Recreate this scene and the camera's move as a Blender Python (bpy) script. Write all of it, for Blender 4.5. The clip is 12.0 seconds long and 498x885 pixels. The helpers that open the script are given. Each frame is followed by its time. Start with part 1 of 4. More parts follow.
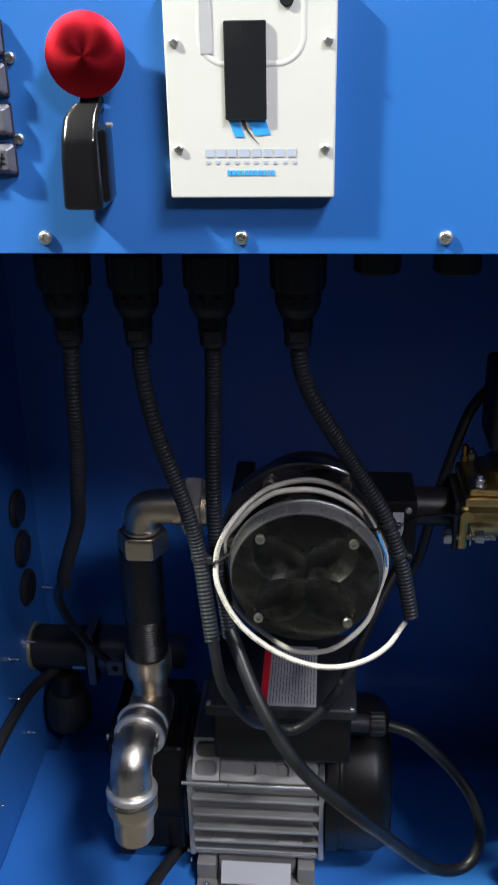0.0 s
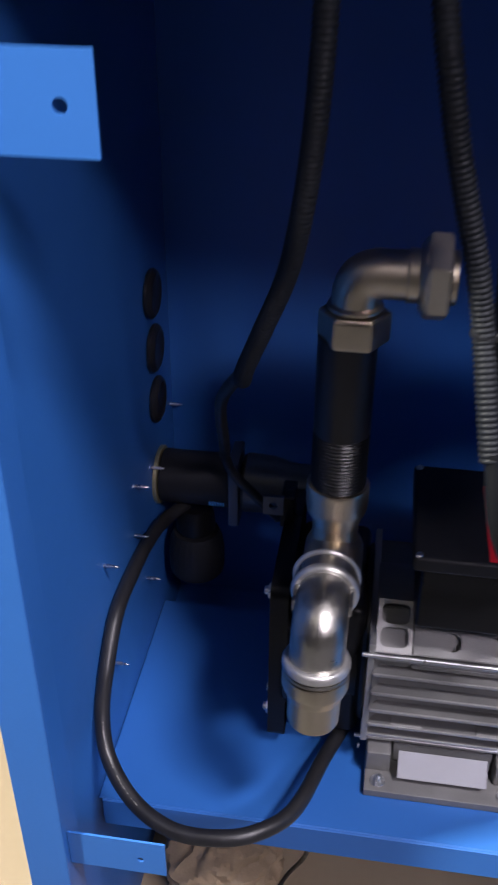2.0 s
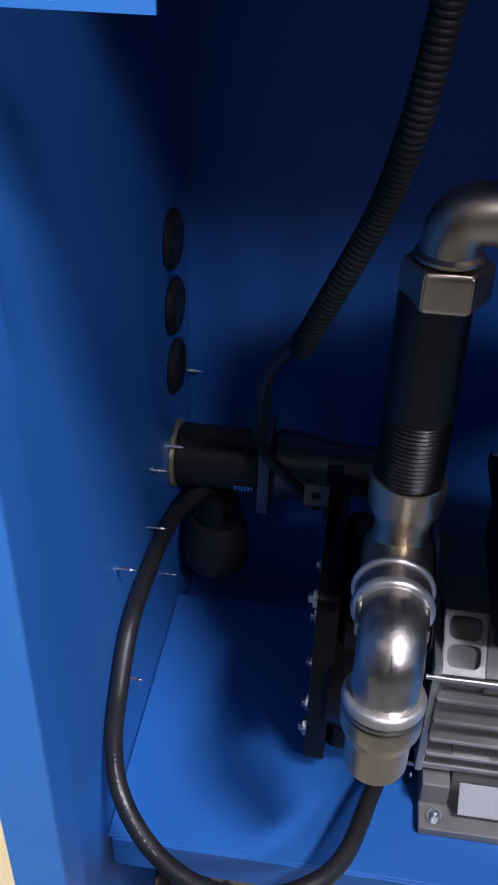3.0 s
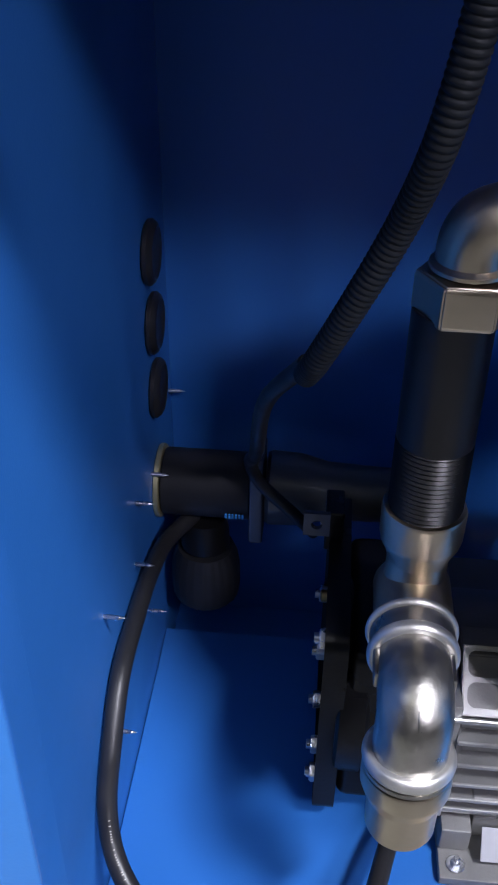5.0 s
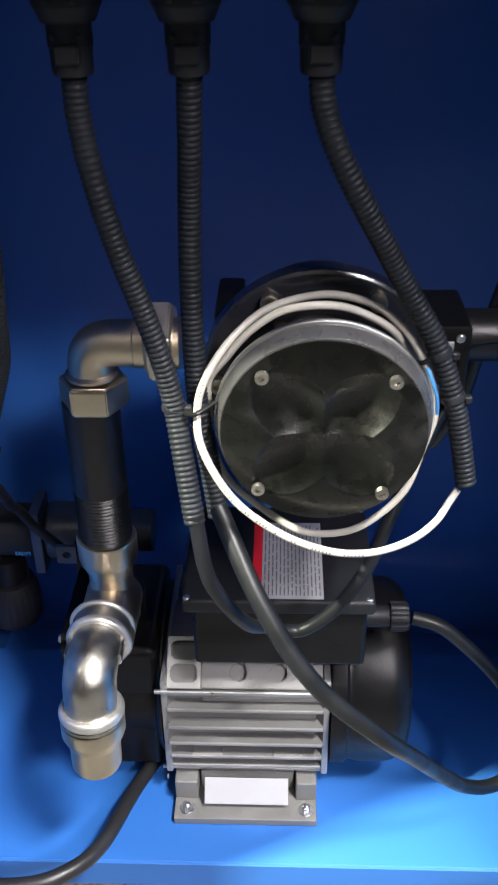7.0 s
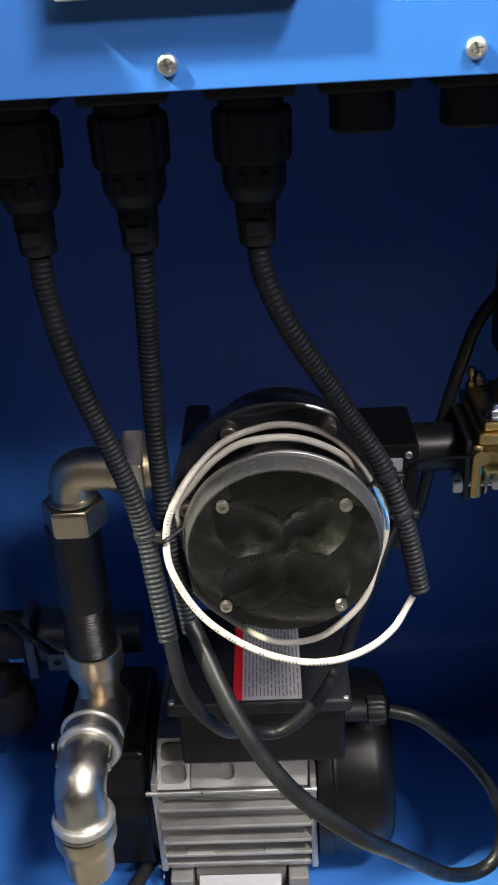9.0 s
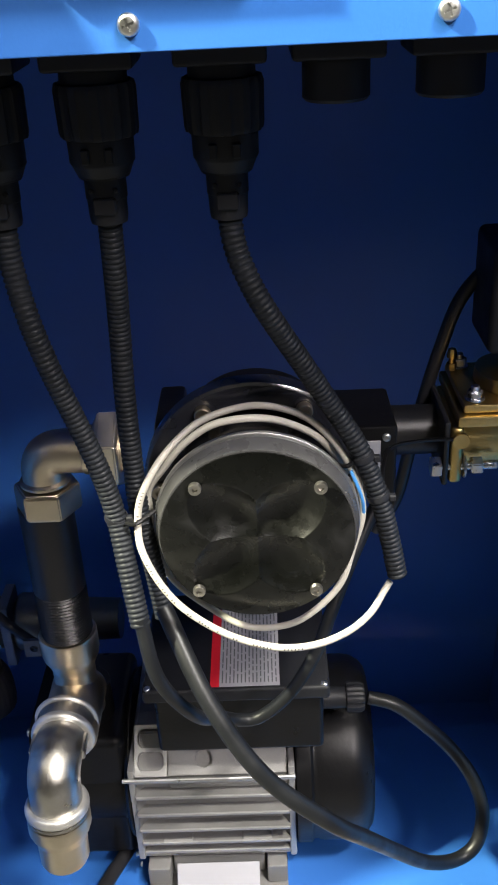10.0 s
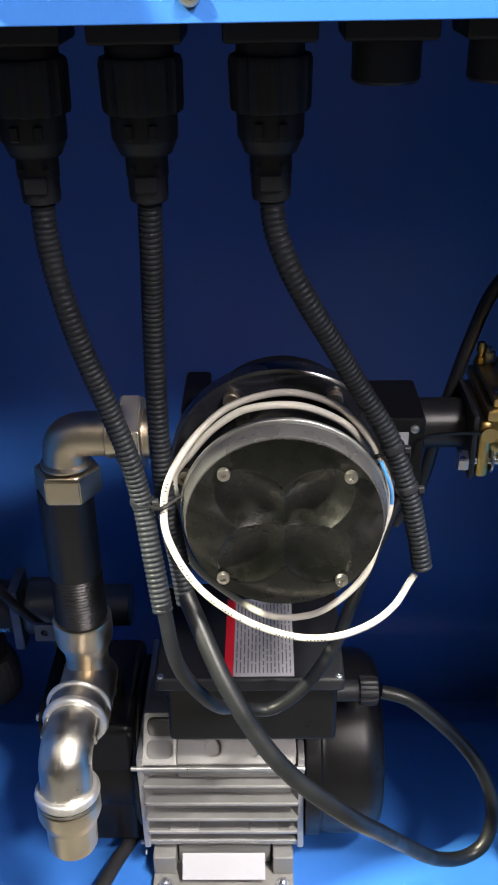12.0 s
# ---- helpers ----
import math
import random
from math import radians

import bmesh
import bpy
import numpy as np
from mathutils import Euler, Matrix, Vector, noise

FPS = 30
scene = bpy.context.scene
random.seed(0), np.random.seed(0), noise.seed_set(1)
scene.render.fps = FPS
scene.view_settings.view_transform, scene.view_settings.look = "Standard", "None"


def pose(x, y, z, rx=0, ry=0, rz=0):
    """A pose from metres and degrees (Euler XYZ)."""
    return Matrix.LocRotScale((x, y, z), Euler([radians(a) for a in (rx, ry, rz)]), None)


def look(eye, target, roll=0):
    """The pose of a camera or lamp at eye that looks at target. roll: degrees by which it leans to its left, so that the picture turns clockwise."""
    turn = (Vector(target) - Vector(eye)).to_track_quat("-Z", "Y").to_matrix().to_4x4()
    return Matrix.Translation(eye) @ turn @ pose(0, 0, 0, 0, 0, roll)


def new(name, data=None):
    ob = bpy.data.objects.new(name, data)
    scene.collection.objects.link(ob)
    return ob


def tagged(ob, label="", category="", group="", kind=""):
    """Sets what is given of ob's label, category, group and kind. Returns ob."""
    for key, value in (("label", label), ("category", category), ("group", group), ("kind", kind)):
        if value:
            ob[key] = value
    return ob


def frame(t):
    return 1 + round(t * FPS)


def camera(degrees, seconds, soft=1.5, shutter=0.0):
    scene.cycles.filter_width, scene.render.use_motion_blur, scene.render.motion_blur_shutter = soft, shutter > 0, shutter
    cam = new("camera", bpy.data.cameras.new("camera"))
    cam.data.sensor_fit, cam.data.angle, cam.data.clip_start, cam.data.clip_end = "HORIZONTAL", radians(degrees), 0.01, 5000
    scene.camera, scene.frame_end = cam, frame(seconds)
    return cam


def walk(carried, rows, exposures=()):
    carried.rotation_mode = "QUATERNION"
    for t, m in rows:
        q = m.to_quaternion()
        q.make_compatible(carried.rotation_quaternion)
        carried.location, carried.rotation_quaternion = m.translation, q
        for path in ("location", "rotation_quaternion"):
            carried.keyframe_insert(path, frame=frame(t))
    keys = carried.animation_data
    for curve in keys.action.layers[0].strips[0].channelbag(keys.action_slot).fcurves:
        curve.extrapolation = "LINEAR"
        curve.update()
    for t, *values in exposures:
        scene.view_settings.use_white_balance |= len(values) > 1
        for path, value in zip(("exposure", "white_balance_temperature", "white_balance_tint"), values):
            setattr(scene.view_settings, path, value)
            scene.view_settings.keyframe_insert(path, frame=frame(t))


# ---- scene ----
cam = camera(29.8, 12.0, soft=2.0, shutter=0.4)
PATH = [
    (0, (0.056, 0.009, 1.08), (-0.104, 1.821, 0.248), -1.1),
    (0.5, (0.058, -0.011, 1.084), (-0.119, 1.774, 0.199), -1.8),
    (1, (0.053, -0.008, 1.076), (-0.151, 1.751, 0.146), -1.6),
    (1.5, (-0.008, 0.086, 1.008), (-0.247, 1.797, 0.001), -0.8),
    (2, (-0.088, 0.181, 0.91), (-0.341, 1.846, -0.168), 0.3),
    (2.5, (-0.123, 0.258, 0.866), (-0.362, 1.891, -0.264), 1.0),
    (3, (-0.142, 0.288, 0.854), (-0.356, 1.907, -0.302), 1.5),
    (5, (-0.164, 0.338, 0.839), (-0.311, 1.964, -0.317), 0.7),
    (5.5, (-0.129, 0.294, 0.871), (-0.268, 1.935, -0.264), 0.2),
    (6, (-0.064, 0.244, 0.91), (-0.167, 1.902, -0.205), 0.0),
    (6.5, (-0.006, 0.207, 0.932), (-0.079, 1.878, -0.166), 0.0),
    (8.5, (0.04, 0.156, 1.023), (-0.029, 1.904, 0.053), -3.4),
    (9, (0.043, 0.16, 1.007), (-0.019, 1.921, 0.061), -3.4),
    (9.5, (0.048, 0.163, 0.998), (0.001, 1.922, 0.046), -3.2),
    (10, (0.052, 0.168, 0.997), (0.009, 1.918, 0.03), -2.9),
    (10.5, (0.044, 0.178, 0.991), (-0.008, 1.927, 0.022), -2.5),
    (11, (0.04, 0.177, 0.99), (-0.004, 1.918, 0.005), -1.9),
    (11.5, (0.038, 0.179, 0.989), (-0.009, 1.92, 0.007), -1.3),
    (12, (0.034, 0.171, 0.991), (-0.004, 1.915, 0.013), -1.1),
]
EXPOSURES = [(0, -0.14, 6500, 11), (1.0, -0.08, 6500, 13), (1.5, 0.0, 6600, 17), (2.0, -0.06, 6550, 23), (2.5, -0.06, 6300, 20), (5.0, 0.48, 6150, 16), (5.5, 0.62, 6400, 14), (6.5, 1.2, 6850, 11), (8.5, 0.54, 7450, 10), (9.5, 0.74, 7500, 9), (10.5, 1.05, 7500, 9), (12, 1.14, 7500, 10)]
walk(cam, [(t, look(eye, target, roll)) for t, eye, target, roll in PATH], EXPOSURES)

# ---- world, lamps, exposure ----
world = bpy.data.worlds.new("room_air")
scene.world = world
world.use_nodes = True
world.node_tree.nodes["Background"].inputs[0].default_value = (0.75, 0.85, 1.0, 1)
world.node_tree.nodes["Background"].inputs[1].default_value = 0.005


def area_lamp(name, at, target, size_x, size_y, power, colour, roll=0):
    data = bpy.data.lights.new(name, "AREA")
    data.shape, data.size, data.size_y, data.energy, data.color = "RECTANGLE", size_x, size_y, power, colour
    ob = new(name, data)
    ob.matrix_world = look(at, target, roll)
    return ob


KEY = (-1.82, -0.16, 2.76)
FILL = (1.20, -1.36, 2.76)
# third lamp, added only to brighten the pump shelf
ADDED_SHELF_LAMP = (0.95, -0.28, 2.76)
area_lamp("key_lamp", KEY, (0.0, 0.55, 0.8), 0.12, 0.06, 220, (1.0, 1.035, 0.88))
area_lamp("fill_lamp", FILL, (0.0, 0.7, 0.5), 0.5, 0.4, 64, (0.89, 0.87, 1.0))
area_lamp("added_shelf_lamp", ADDED_SHELF_LAMP, (0.0, 0.7, 0.5), 0.5, 0.15, 76, (0.93, 0.95, 1.0))


# ---- materials ----
def mat(name, base, rough=0.5, metal=0.0, vary=0.12, scale=40.0, bump=0.05, fine=400.0, coat=0.0, spec=0.5, rough_vary=0.1, tint=None):
    """A paint, plastic, rubber or metal with two scales of variation and fine relief."""
    m = bpy.data.materials.new(name)
    m.use_nodes = True
    nt = m.node_tree
    b = nt.nodes["Principled BSDF"]
    tc = nt.nodes.new("ShaderNodeTexCoord")
    n1 = nt.nodes.new("ShaderNodeTexNoise")
    n1.inputs["Scale"].default_value, n1.inputs["Detail"].default_value = scale, 5
    n2 = nt.nodes.new("ShaderNodeTexNoise")
    n2.inputs["Scale"].default_value, n2.inputs["Detail"].default_value = fine, 3
    nt.links.new(tc.outputs["Object"], n1.inputs["Vector"])
    nt.links.new(tc.outputs["Object"], n2.inputs["Vector"])
    ramp = nt.nodes.new("ShaderNodeMix")
    ramp.data_type = "RGBA"
    lo = [c * (1 - vary) for c in base]
    hi = [min(1, c * (1 + vary)) for c in (tint or base)]
    ramp.inputs[6].default_value, ramp.inputs[7].default_value = (*lo, 1), (*hi, 1)
    add = nt.nodes.new("ShaderNodeMath")
    add.operation = "MULTIPLY_ADD"
    nt.links.new(n2.outputs[0], add.inputs[0])
    add.inputs[1].default_value = 0.35
    sub = nt.nodes.new("ShaderNodeMath")
    sub.operation = "SUBTRACT"
    nt.links.new(n1.outputs[0], sub.inputs[0])
    sub.inputs[1].default_value = 0.17
    nt.links.new(sub.outputs[0], add.inputs[2])
    nt.links.new(add.outputs[0], ramp.inputs[0])
    nt.links.new(ramp.outputs[2], b.inputs["Base Color"])
    mr = nt.nodes.new("ShaderNodeMapRange")
    mr.inputs["From Min"].default_value, mr.inputs["From Max"].default_value = 0.3, 0.7
    mr.inputs["To Min"].default_value, mr.inputs["To Max"].default_value = max(0.02, rough - rough_vary), min(1, rough + rough_vary)
    nt.links.new(n1.outputs[0], mr.inputs["Value"])
    nt.links.new(mr.outputs[0], b.inputs["Roughness"])
    b.inputs["Metallic"].default_value = metal
    b.inputs["Specular IOR Level"].default_value = spec
    b.inputs["Coat Weight"].default_value = coat
    b.inputs["Coat Roughness"].default_value = 0.15
    if bump:
        bp = nt.nodes.new("ShaderNodeBump")
        bp.inputs["Strength"].default_value, bp.inputs["Distance"].default_value = bump, 0.001
        nt.links.new(n2.outputs[0], bp.inputs["Height"])
        nt.links.new(bp.outputs[0], b.inputs["Normal"])
    return m


BLUE = mat("blue_powder_coat", (0.022, 0.127, 0.415), 0.38, vary=0.05, scale=6, bump=0.06, fine=700)
WHITE_PLASTIC = mat("white_plastic", (0.52, 0.52, 0.50), 0.4, vary=0.03, scale=20, bump=0.02)
BLACK_PLASTIC = mat("black_plastic", (0.0140, 0.0148, 0.0175), 0.50, vary=0.3, scale=60, bump=0.08, spec=0.22)
BLACK_GLOSS = mat("black_gloss_plastic", (0.008, 0.008, 0.009), 0.20, vary=0.2, scale=30, bump=0.02)
FLANGE_GLOSS = mat("glossy_black_flange_paint", (0.014, 0.015, 0.020), 0.26, vary=0.2, scale=40, bump=0.04, coat=1.0)
BLACK_ENAMEL = mat("black_gloss_lever", (0.006, 0.006, 0.007), 0.14, vary=0.2, scale=30, bump=0.02, coat=0.3)
GREY_JACKET = mat("grey_cable_jacket", (0.0080, 0.0089, 0.0105), 0.42, vary=0.15, scale=50, bump=0.04, spec=0.25)
GREY_PVC = mat("dark_grey_cable_jacket", (0.0070, 0.0078, 0.0092), 0.40, vary=0.15, scale=50, bump=0.04, spec=0.3)
BLACK_RUBBER = mat("black_rubber", (0.015, 0.015, 0.017), 0.42, vary=0.2, scale=50, bump=0.06)
CONDUIT = mat("black_conduit", (0.0130, 0.0150, 0.0185), 0.50, vary=0.2, scale=50, bump=0.04, spec=0.18)
BLACK_PAINT = mat("black_enamel", (0.006, 0.006, 0.0065), 0.36, vary=0.3, scale=25, bump=0.15, fine=250, spec=0.25)
BLACK_IRON = mat("black_iron_pipe", (0.012, 0.012, 0.013), 0.40, metal=0.2, vary=0.3, scale=60, bump=0.12)
PRINTED = mat("printed_black_plastic", (0.0018, 0.0020, 0.0017), 0.30, vary=0.35, scale=90, bump=0.10, fine=900, spec=0.48)
RED_METAL = mat("red_anodised", (0.40, 0.014, 0.026), 0.34, metal=1.0, vary=0.1, scale=30, bump=0.03)
# concentric tool marks
for turned_face, amount in ((PRINTED, 0.75), (RED_METAL, 0.65)):
    shader = turned_face.node_tree.nodes["Principled BSDF"]
    shader.inputs["Anisotropic"].default_value = amount
    round_marks = turned_face.node_tree.nodes.new("ShaderNodeTangent")
    round_marks.direction_type, round_marks.axis = "RADIAL", "Y"
    turned_face.node_tree.links.new(round_marks.outputs[0], shader.inputs["Tangent"])
NICKEL = mat("nickel_plated_brass", (0.60, 0.52, 0.40), 0.38, metal=1.0, vary=0.12, scale=45, bump=0.10, fine=260)
# paler copy of the nickel; lamp light on the nut is in its colour
NICKEL_LIT = mat("lightened_nickel_nut", (0.72, 0.66, 0.55), 0.40, metal=1.0, vary=0.14, scale=45, bump=0.12, fine=260)
STEEL = mat("stainless_steel", (0.66, 0.66, 0.65), 0.36, metal=1.0, vary=0.1, scale=80, bump=0.05)
ZINC = mat("zinc_steel", (0.62, 0.63, 0.66), 0.3, metal=1.0, vary=0.15, scale=120, bump=0.05)
GALV_BRIGHT = mat("worn_galvanised_bead", (0.62, 0.61, 0.58), 0.40, metal=0.85, vary=0.14, scale=90, bump=0.12, fine=350)
GALV = mat("galvanised_iron", (0.46, 0.44, 0.40), 0.36, metal=1.0, vary=0.14, scale=70, bump=0.18, fine=350)
ALU = mat("cast_aluminium", (0.205, 0.202, 0.195), 0.58, metal=0.4, vary=0.18, scale=50, bump=0.16, fine=700)
# lighter copy of the cast aluminium, for edges that should look lit
ALU_LIT_EDGE = mat("lit_edge_aluminium", (0.38, 0.376, 0.365), 0.45, metal=0.6, vary=0.2, scale=60, bump=0.15, fine=500)
BRASS = mat("forged_brass", (0.58, 0.42, 0.17), 0.38, metal=1.0, vary=0.25, scale=60, bump=0.2, fine=300)
BRASS_DULL = mat("yellow_passivated_zinc", (0.55, 0.50, 0.28), 0.4, metal=0.8, vary=0.2, scale=60)
CABLE_WHITE = mat("white_cable_jacket", (0.44, 0.42, 0.37), 0.5, vary=0.06, scale=40, bump=0.02)
CABLE_BLUE = mat("blue_core", (0.03, 0.20, 0.50), 0.45, vary=0.06)
PAPER = mat("printed_label_paper", (0.35, 0.35, 0.37), 0.5, vary=0.05, scale=30, bump=0.02)
KEY_FACE = mat("worn_silver_key", (0.15, 0.15, 0.185), 0.33, metal=0.45, vary=0.15, scale=120, bump=0.05)
DARK_CHROME = mat("dark_chrome", (0.10, 0.10, 0.13), 0.28, metal=0.8, vary=0.2, scale=90, bump=0.03)
CLAMP = mat("dark_metal_strip", (0.11, 0.115, 0.13), 0.42, metal=0.6, vary=0.2, scale=40, bump=0.06)
TEE = mat("grey_green_cast_metal", (0.13, 0.135, 0.135), 0.38, metal=0.5, vary=0.2, scale=50, bump=0.1)
RIM_GREY = mat("satin_grey_rim", (0.11, 0.11, 0.113), 0.30, metal=0.6, vary=0.15, scale=60, bump=0.05)
INK = mat("dark_ink", (0.03, 0.03, 0.035), 0.6, bump=0.0)
FAINT_INK = mat("faded_ink", (0.10, 0.10, 0.11), 0.6, bump=0.0)
INK_BLUE = mat("blue_ink", (0.03, 0.30, 0.75), 0.5, bump=0.0)
INK_GREY = mat("grey_blue_ink", (0.36, 0.40, 0.50), 0.5, bump=0.0)
RED_PRINT = mat("red_print", (0.65, 0.015, 0.03), 0.5, bump=0.0)
BLACK_GLASS = mat("black_display_window", (0.010, 0.011, 0.013), 0.25, vary=0.1, bump=0.0)
GROUND = mat("beige_floor", (0.40, 0.31, 0.20), 0.55, vary=0.10, scale=5, bump=0.1, fine=120)
# dark only to keep bounced light out of the cabinet
LOW_BOUNCE_FLOOR = mat("low_bounce_floor", (0.035, 0.035, 0.038), 0.6, vary=0.2, scale=8, bump=0.1, fine=150)
CEILING = mat("white_ceiling_paint", (0.6, 0.6, 0.6), 0.8, vary=0.04, scale=4, bump=0.1, fine=150)
PLASTER = mat("plaster", (0.09, 0.09, 0.097), 0.8, vary=0.06, scale=4, bump=0.1, fine=150)
WOOD = mat("pale_wood", (0.42, 0.30, 0.17), 0.6, vary=0.2, scale=30, bump=0.2)
SACKING = mat("woven_sacking", (0.34, 0.25, 0.155), 0.8, vary=0.35, scale=45, bump=0.4, fine=500)
LIT = bpy.data.materials.new("lamp_diffuser")
LIT.use_nodes = True
LIT.node_tree.nodes["Principled BSDF"].inputs["Emission Color"].default_value = (1, 0.98, 0.95, 1)
LIT.node_tree.nodes["Principled BSDF"].inputs["Emission Strength"].default_value = 6.0


# ---- mesh tools ----
def link(name, bm, material, smooth=35):
    me = bpy.data.meshes.new(name)
    bmesh.ops.recalc_face_normals(bm, faces=bm.faces)
    bm.to_mesh(me)
    bm.free()
    if material:
        me.materials.append(material)
    if smooth:
        me.shade_smooth()
        me.set_sharp_from_angle(angle=radians(smooth))
    ob = new(name, me)
    if smooth and len(me.polygons) < 2500:
        w = ob.modifiers.new("flat_faces_stay_flat", "WEIGHTED_NORMAL")
        w.mode, w.keep_sharp, w.weight = "FACE_AREA", True, 60
    return ob


def part(name, bm, material, parent, label="", smooth=35):
    """Links a bmesh, given in world metres, as one mesh under a thing or a part."""
    ob = link(name, bm, material, smooth)
    ob.parent = parent
    if parent.type == "EMPTY":
        ob.matrix_parent_inverse = parent.matrix_basis.inverted()
    return tagged(ob, label)


def thing(name, at, label, category, group="", kind=""):
    ob = new(name)
    ob.location = at
    ob.empty_display_size = 0.01
    return tagged(ob, label, category, group, kind)


def solo(name, bm, material, label, category, group="", kind="", smooth=35):
    return tagged(link(name, bm, material, smooth), label, category, group, kind)


def box(x0, x1, y0, y1, z0, z1, bevel=0.0, seg=2, bm=None):
    own = bmesh.new()
    bmesh.ops.create_cube(own, size=1)
    for v in own.verts:
        v.co = Vector((x0 + (v.co.x + .5) * (x1 - x0), y0 + (v.co.y + .5) * (y1 - y0), z0 + (v.co.z + .5) * (z1 - z0)))
    if bevel:
        bmesh.ops.bevel(own, geom=own.edges[:], offset=bevel, segments=seg, affect="EDGES", profile=0.5)
    return join(bm, own)


def join(bm, own):
    if bm is None:
        return own
    me = bpy.data.meshes.new("tmp")
    own.to_mesh(me)
    own.free()
    bm.from_mesh(me)
    bpy.data.meshes.remove(me)
    return bm


def turned(bm, m):
    bmesh.ops.transform(bm, matrix=m, verts=bm.verts[:])
    return bm


AXES = {"x": pose(0, 0, 0, 0, 90, 0), "-x": pose(0, 0, 0, 0, -90, 0), "y": pose(0, 0, 0, -90, 0, 0), "-y": pose(0, 0, 0, 90, 0, 0),
        "z": Matrix.Identity(4), "-z": pose(0, 0, 0, 180, 0, 0)}


def lathe(profile, at=(0, 0, 0), axis="z", seg=40, bm=None, m=None, ribs=0, rib=0.0):
    """Revolves (radius, height) pairs round an axis through at."""
    own = bmesh.new()
    rings = []
    for r, h in profile:
        if r < 1e-6:
            rings.append([own.verts.new((0, 0, h))])
        else:
            bump = [rib if ribs and (k * ribs * 4 // seg) % 4 < 2 else 0.0 for k in range(seg)]
            rings.append([own.verts.new(((r + bump[k]) * math.cos(2 * math.pi * k / seg), (r + bump[k]) * math.sin(2 * math.pi * k / seg), h)) for k in range(seg)])
    for a, b in zip(rings, rings[1:]):
        for k in range(seg):
            j = (k + 1) % seg
            if len(a) == 1 and len(b) == 1:
                continue
            if len(a) == 1:
                own.faces.new((a[0], b[k], b[j]))
            elif len(b) == 1:
                own.faces.new((a[k], a[j], b[0]))
            else:
                own.faces.new((a[k], a[j], b[j], b[k]))
    turned(own, Matrix.Translation(at) @ (m if m is not None else AXES[axis]))
    return join(bm, own)


def rod(r, h, bevel=0.0006):
    """The profile of a capped round bar with broken edges."""
    return [(0, 0), (r - bevel, 0), (r, bevel), (r, h - bevel), (r - bevel, h), (0, h)]


def ring(r0, r1, h, bevel=0.0006):
    return [(r0, 0), (r1 - bevel, 0), (r1, bevel), (r1, h - bevel), (r1 - bevel, h), (r0, h), (r0, 0)]


def hexagon(across, h, at, axis, bm=None, hole=0.0, spin=0.0, m=None):
    """A hexagon nut or band with its chamfered corners."""
    own = bmesh.new()
    R = across / math.sqrt(3)
    levels = ((R * 0.93, 0), (R, h * 0.10), (R, h * 0.90), (R * 0.93, h))
    rings = [[own.verts.new((r * math.cos(math.pi * k / 3 + spin), r * math.sin(math.pi * k / 3 + spin), z)) for k in range(6)] for r, z in levels]
    for a, b in zip(rings, rings[1:]):
        for k in range(6):
            own.faces.new((a[k], a[(k + 1) % 6], b[(k + 1) % 6], b[k]))
    own.faces.new(rings[0][::-1])
    own.faces.new(rings[-1])
    bmesh.ops.bevel(own, geom=own.edges[:], offset=min(0.0008, h * 0.08), segments=2, affect="EDGES")
    turned(own, Matrix.Translation(at) @ (m if m is not None else AXES[axis]))
    return join(bm, own)


def spline(pts, n):
    """n points along a Catmull-Rom curve, at even steps."""
    P = [Vector(p) for p in pts]
    P = [P[0] * 2 - P[1]] + P + [P[-1] * 2 - P[-2]]
    dense = []
    for i in range(1, len(P) - 2):
        for k in range(24):
            t = k / 24
            a, b, c, d = P[i - 1], P[i], P[i + 1], P[i + 2]
            dense.append(0.5 * (2 * b + (c - a) * t + (2 * a - 5 * b + 4 * c - d) * t * t + (3 * b - a - 3 * c + d) * t ** 3))
    dense.append(P[-2])
    run = [0.0]
    for a, b in zip(dense, dense[1:]):
        run.append(run[-1] + (b - a).length)
    out, j = [], 0
    for k in range(n):
        s = run[-1] * k / (n - 1)
        while j < len(run) - 2 and run[j + 1] < s:
            j += 1
        f = (s - run[j]) / max(1e-9, run[j + 1] - run[j])
        out.append(dense[j].lerp(dense[j + 1], min(1, f)))
    return out, run[-1]


def sweep(points, radius, seg=14, bm=None, caps=True):
    """A tube through points; radius is a number or one number a point."""
    own = bmesh.new()
    n = len(points)
    tang = [(points[min(i + 1, n - 1)] - points[max(i - 1, 0)]).normalized() for i in range(n)]
    ref = Vector((0, 0, 1)) if abs(tang[0].z) < 0.9 else Vector((0, 1, 0))
    u = tang[0].cross(ref).normalized()
    rings = []
    for i in range(n):
        u = (u - tang[i] * u.dot(tang[i])).normalized()
        w = tang[i].cross(u)
        r = radius[i] if isinstance(radius, (list, tuple)) else radius
        rings.append([own.verts.new(points[i] + u * (r * math.cos(2 * math.pi * k / seg)) + w * (r * math.sin(2 * math.pi * k / seg))) for k in range(seg)])
    for a, b in zip(rings, rings[1:]):
        for k in range(seg):
            own.faces.new((a[k], a[(k + 1) % seg], b[(k + 1) % seg], b[k]))
    if caps:
        own.faces.new(rings[0][::-1])
        own.faces.new(rings[-1])
    return join(bm, own)


def tube(pts, r, n=80, seg=14):
    return sweep(spline(pts, n)[0], r, seg)


def corrugated(pts, r, pitch=0.0030, seg=16):
    """A ribbed conduit: square-shouldered rings with grooves between them."""
    length = spline(pts, 50)[1]
    ribs = int(length / pitch)
    dense, _ = spline(pts, ribs * 6 + 1)
    shape = (0.90, 0.90, 0.97, 1.0, 1.0, 0.97)
    return sweep(dense, [r * shape[i % 6] for i in range(len(dense))], seg)


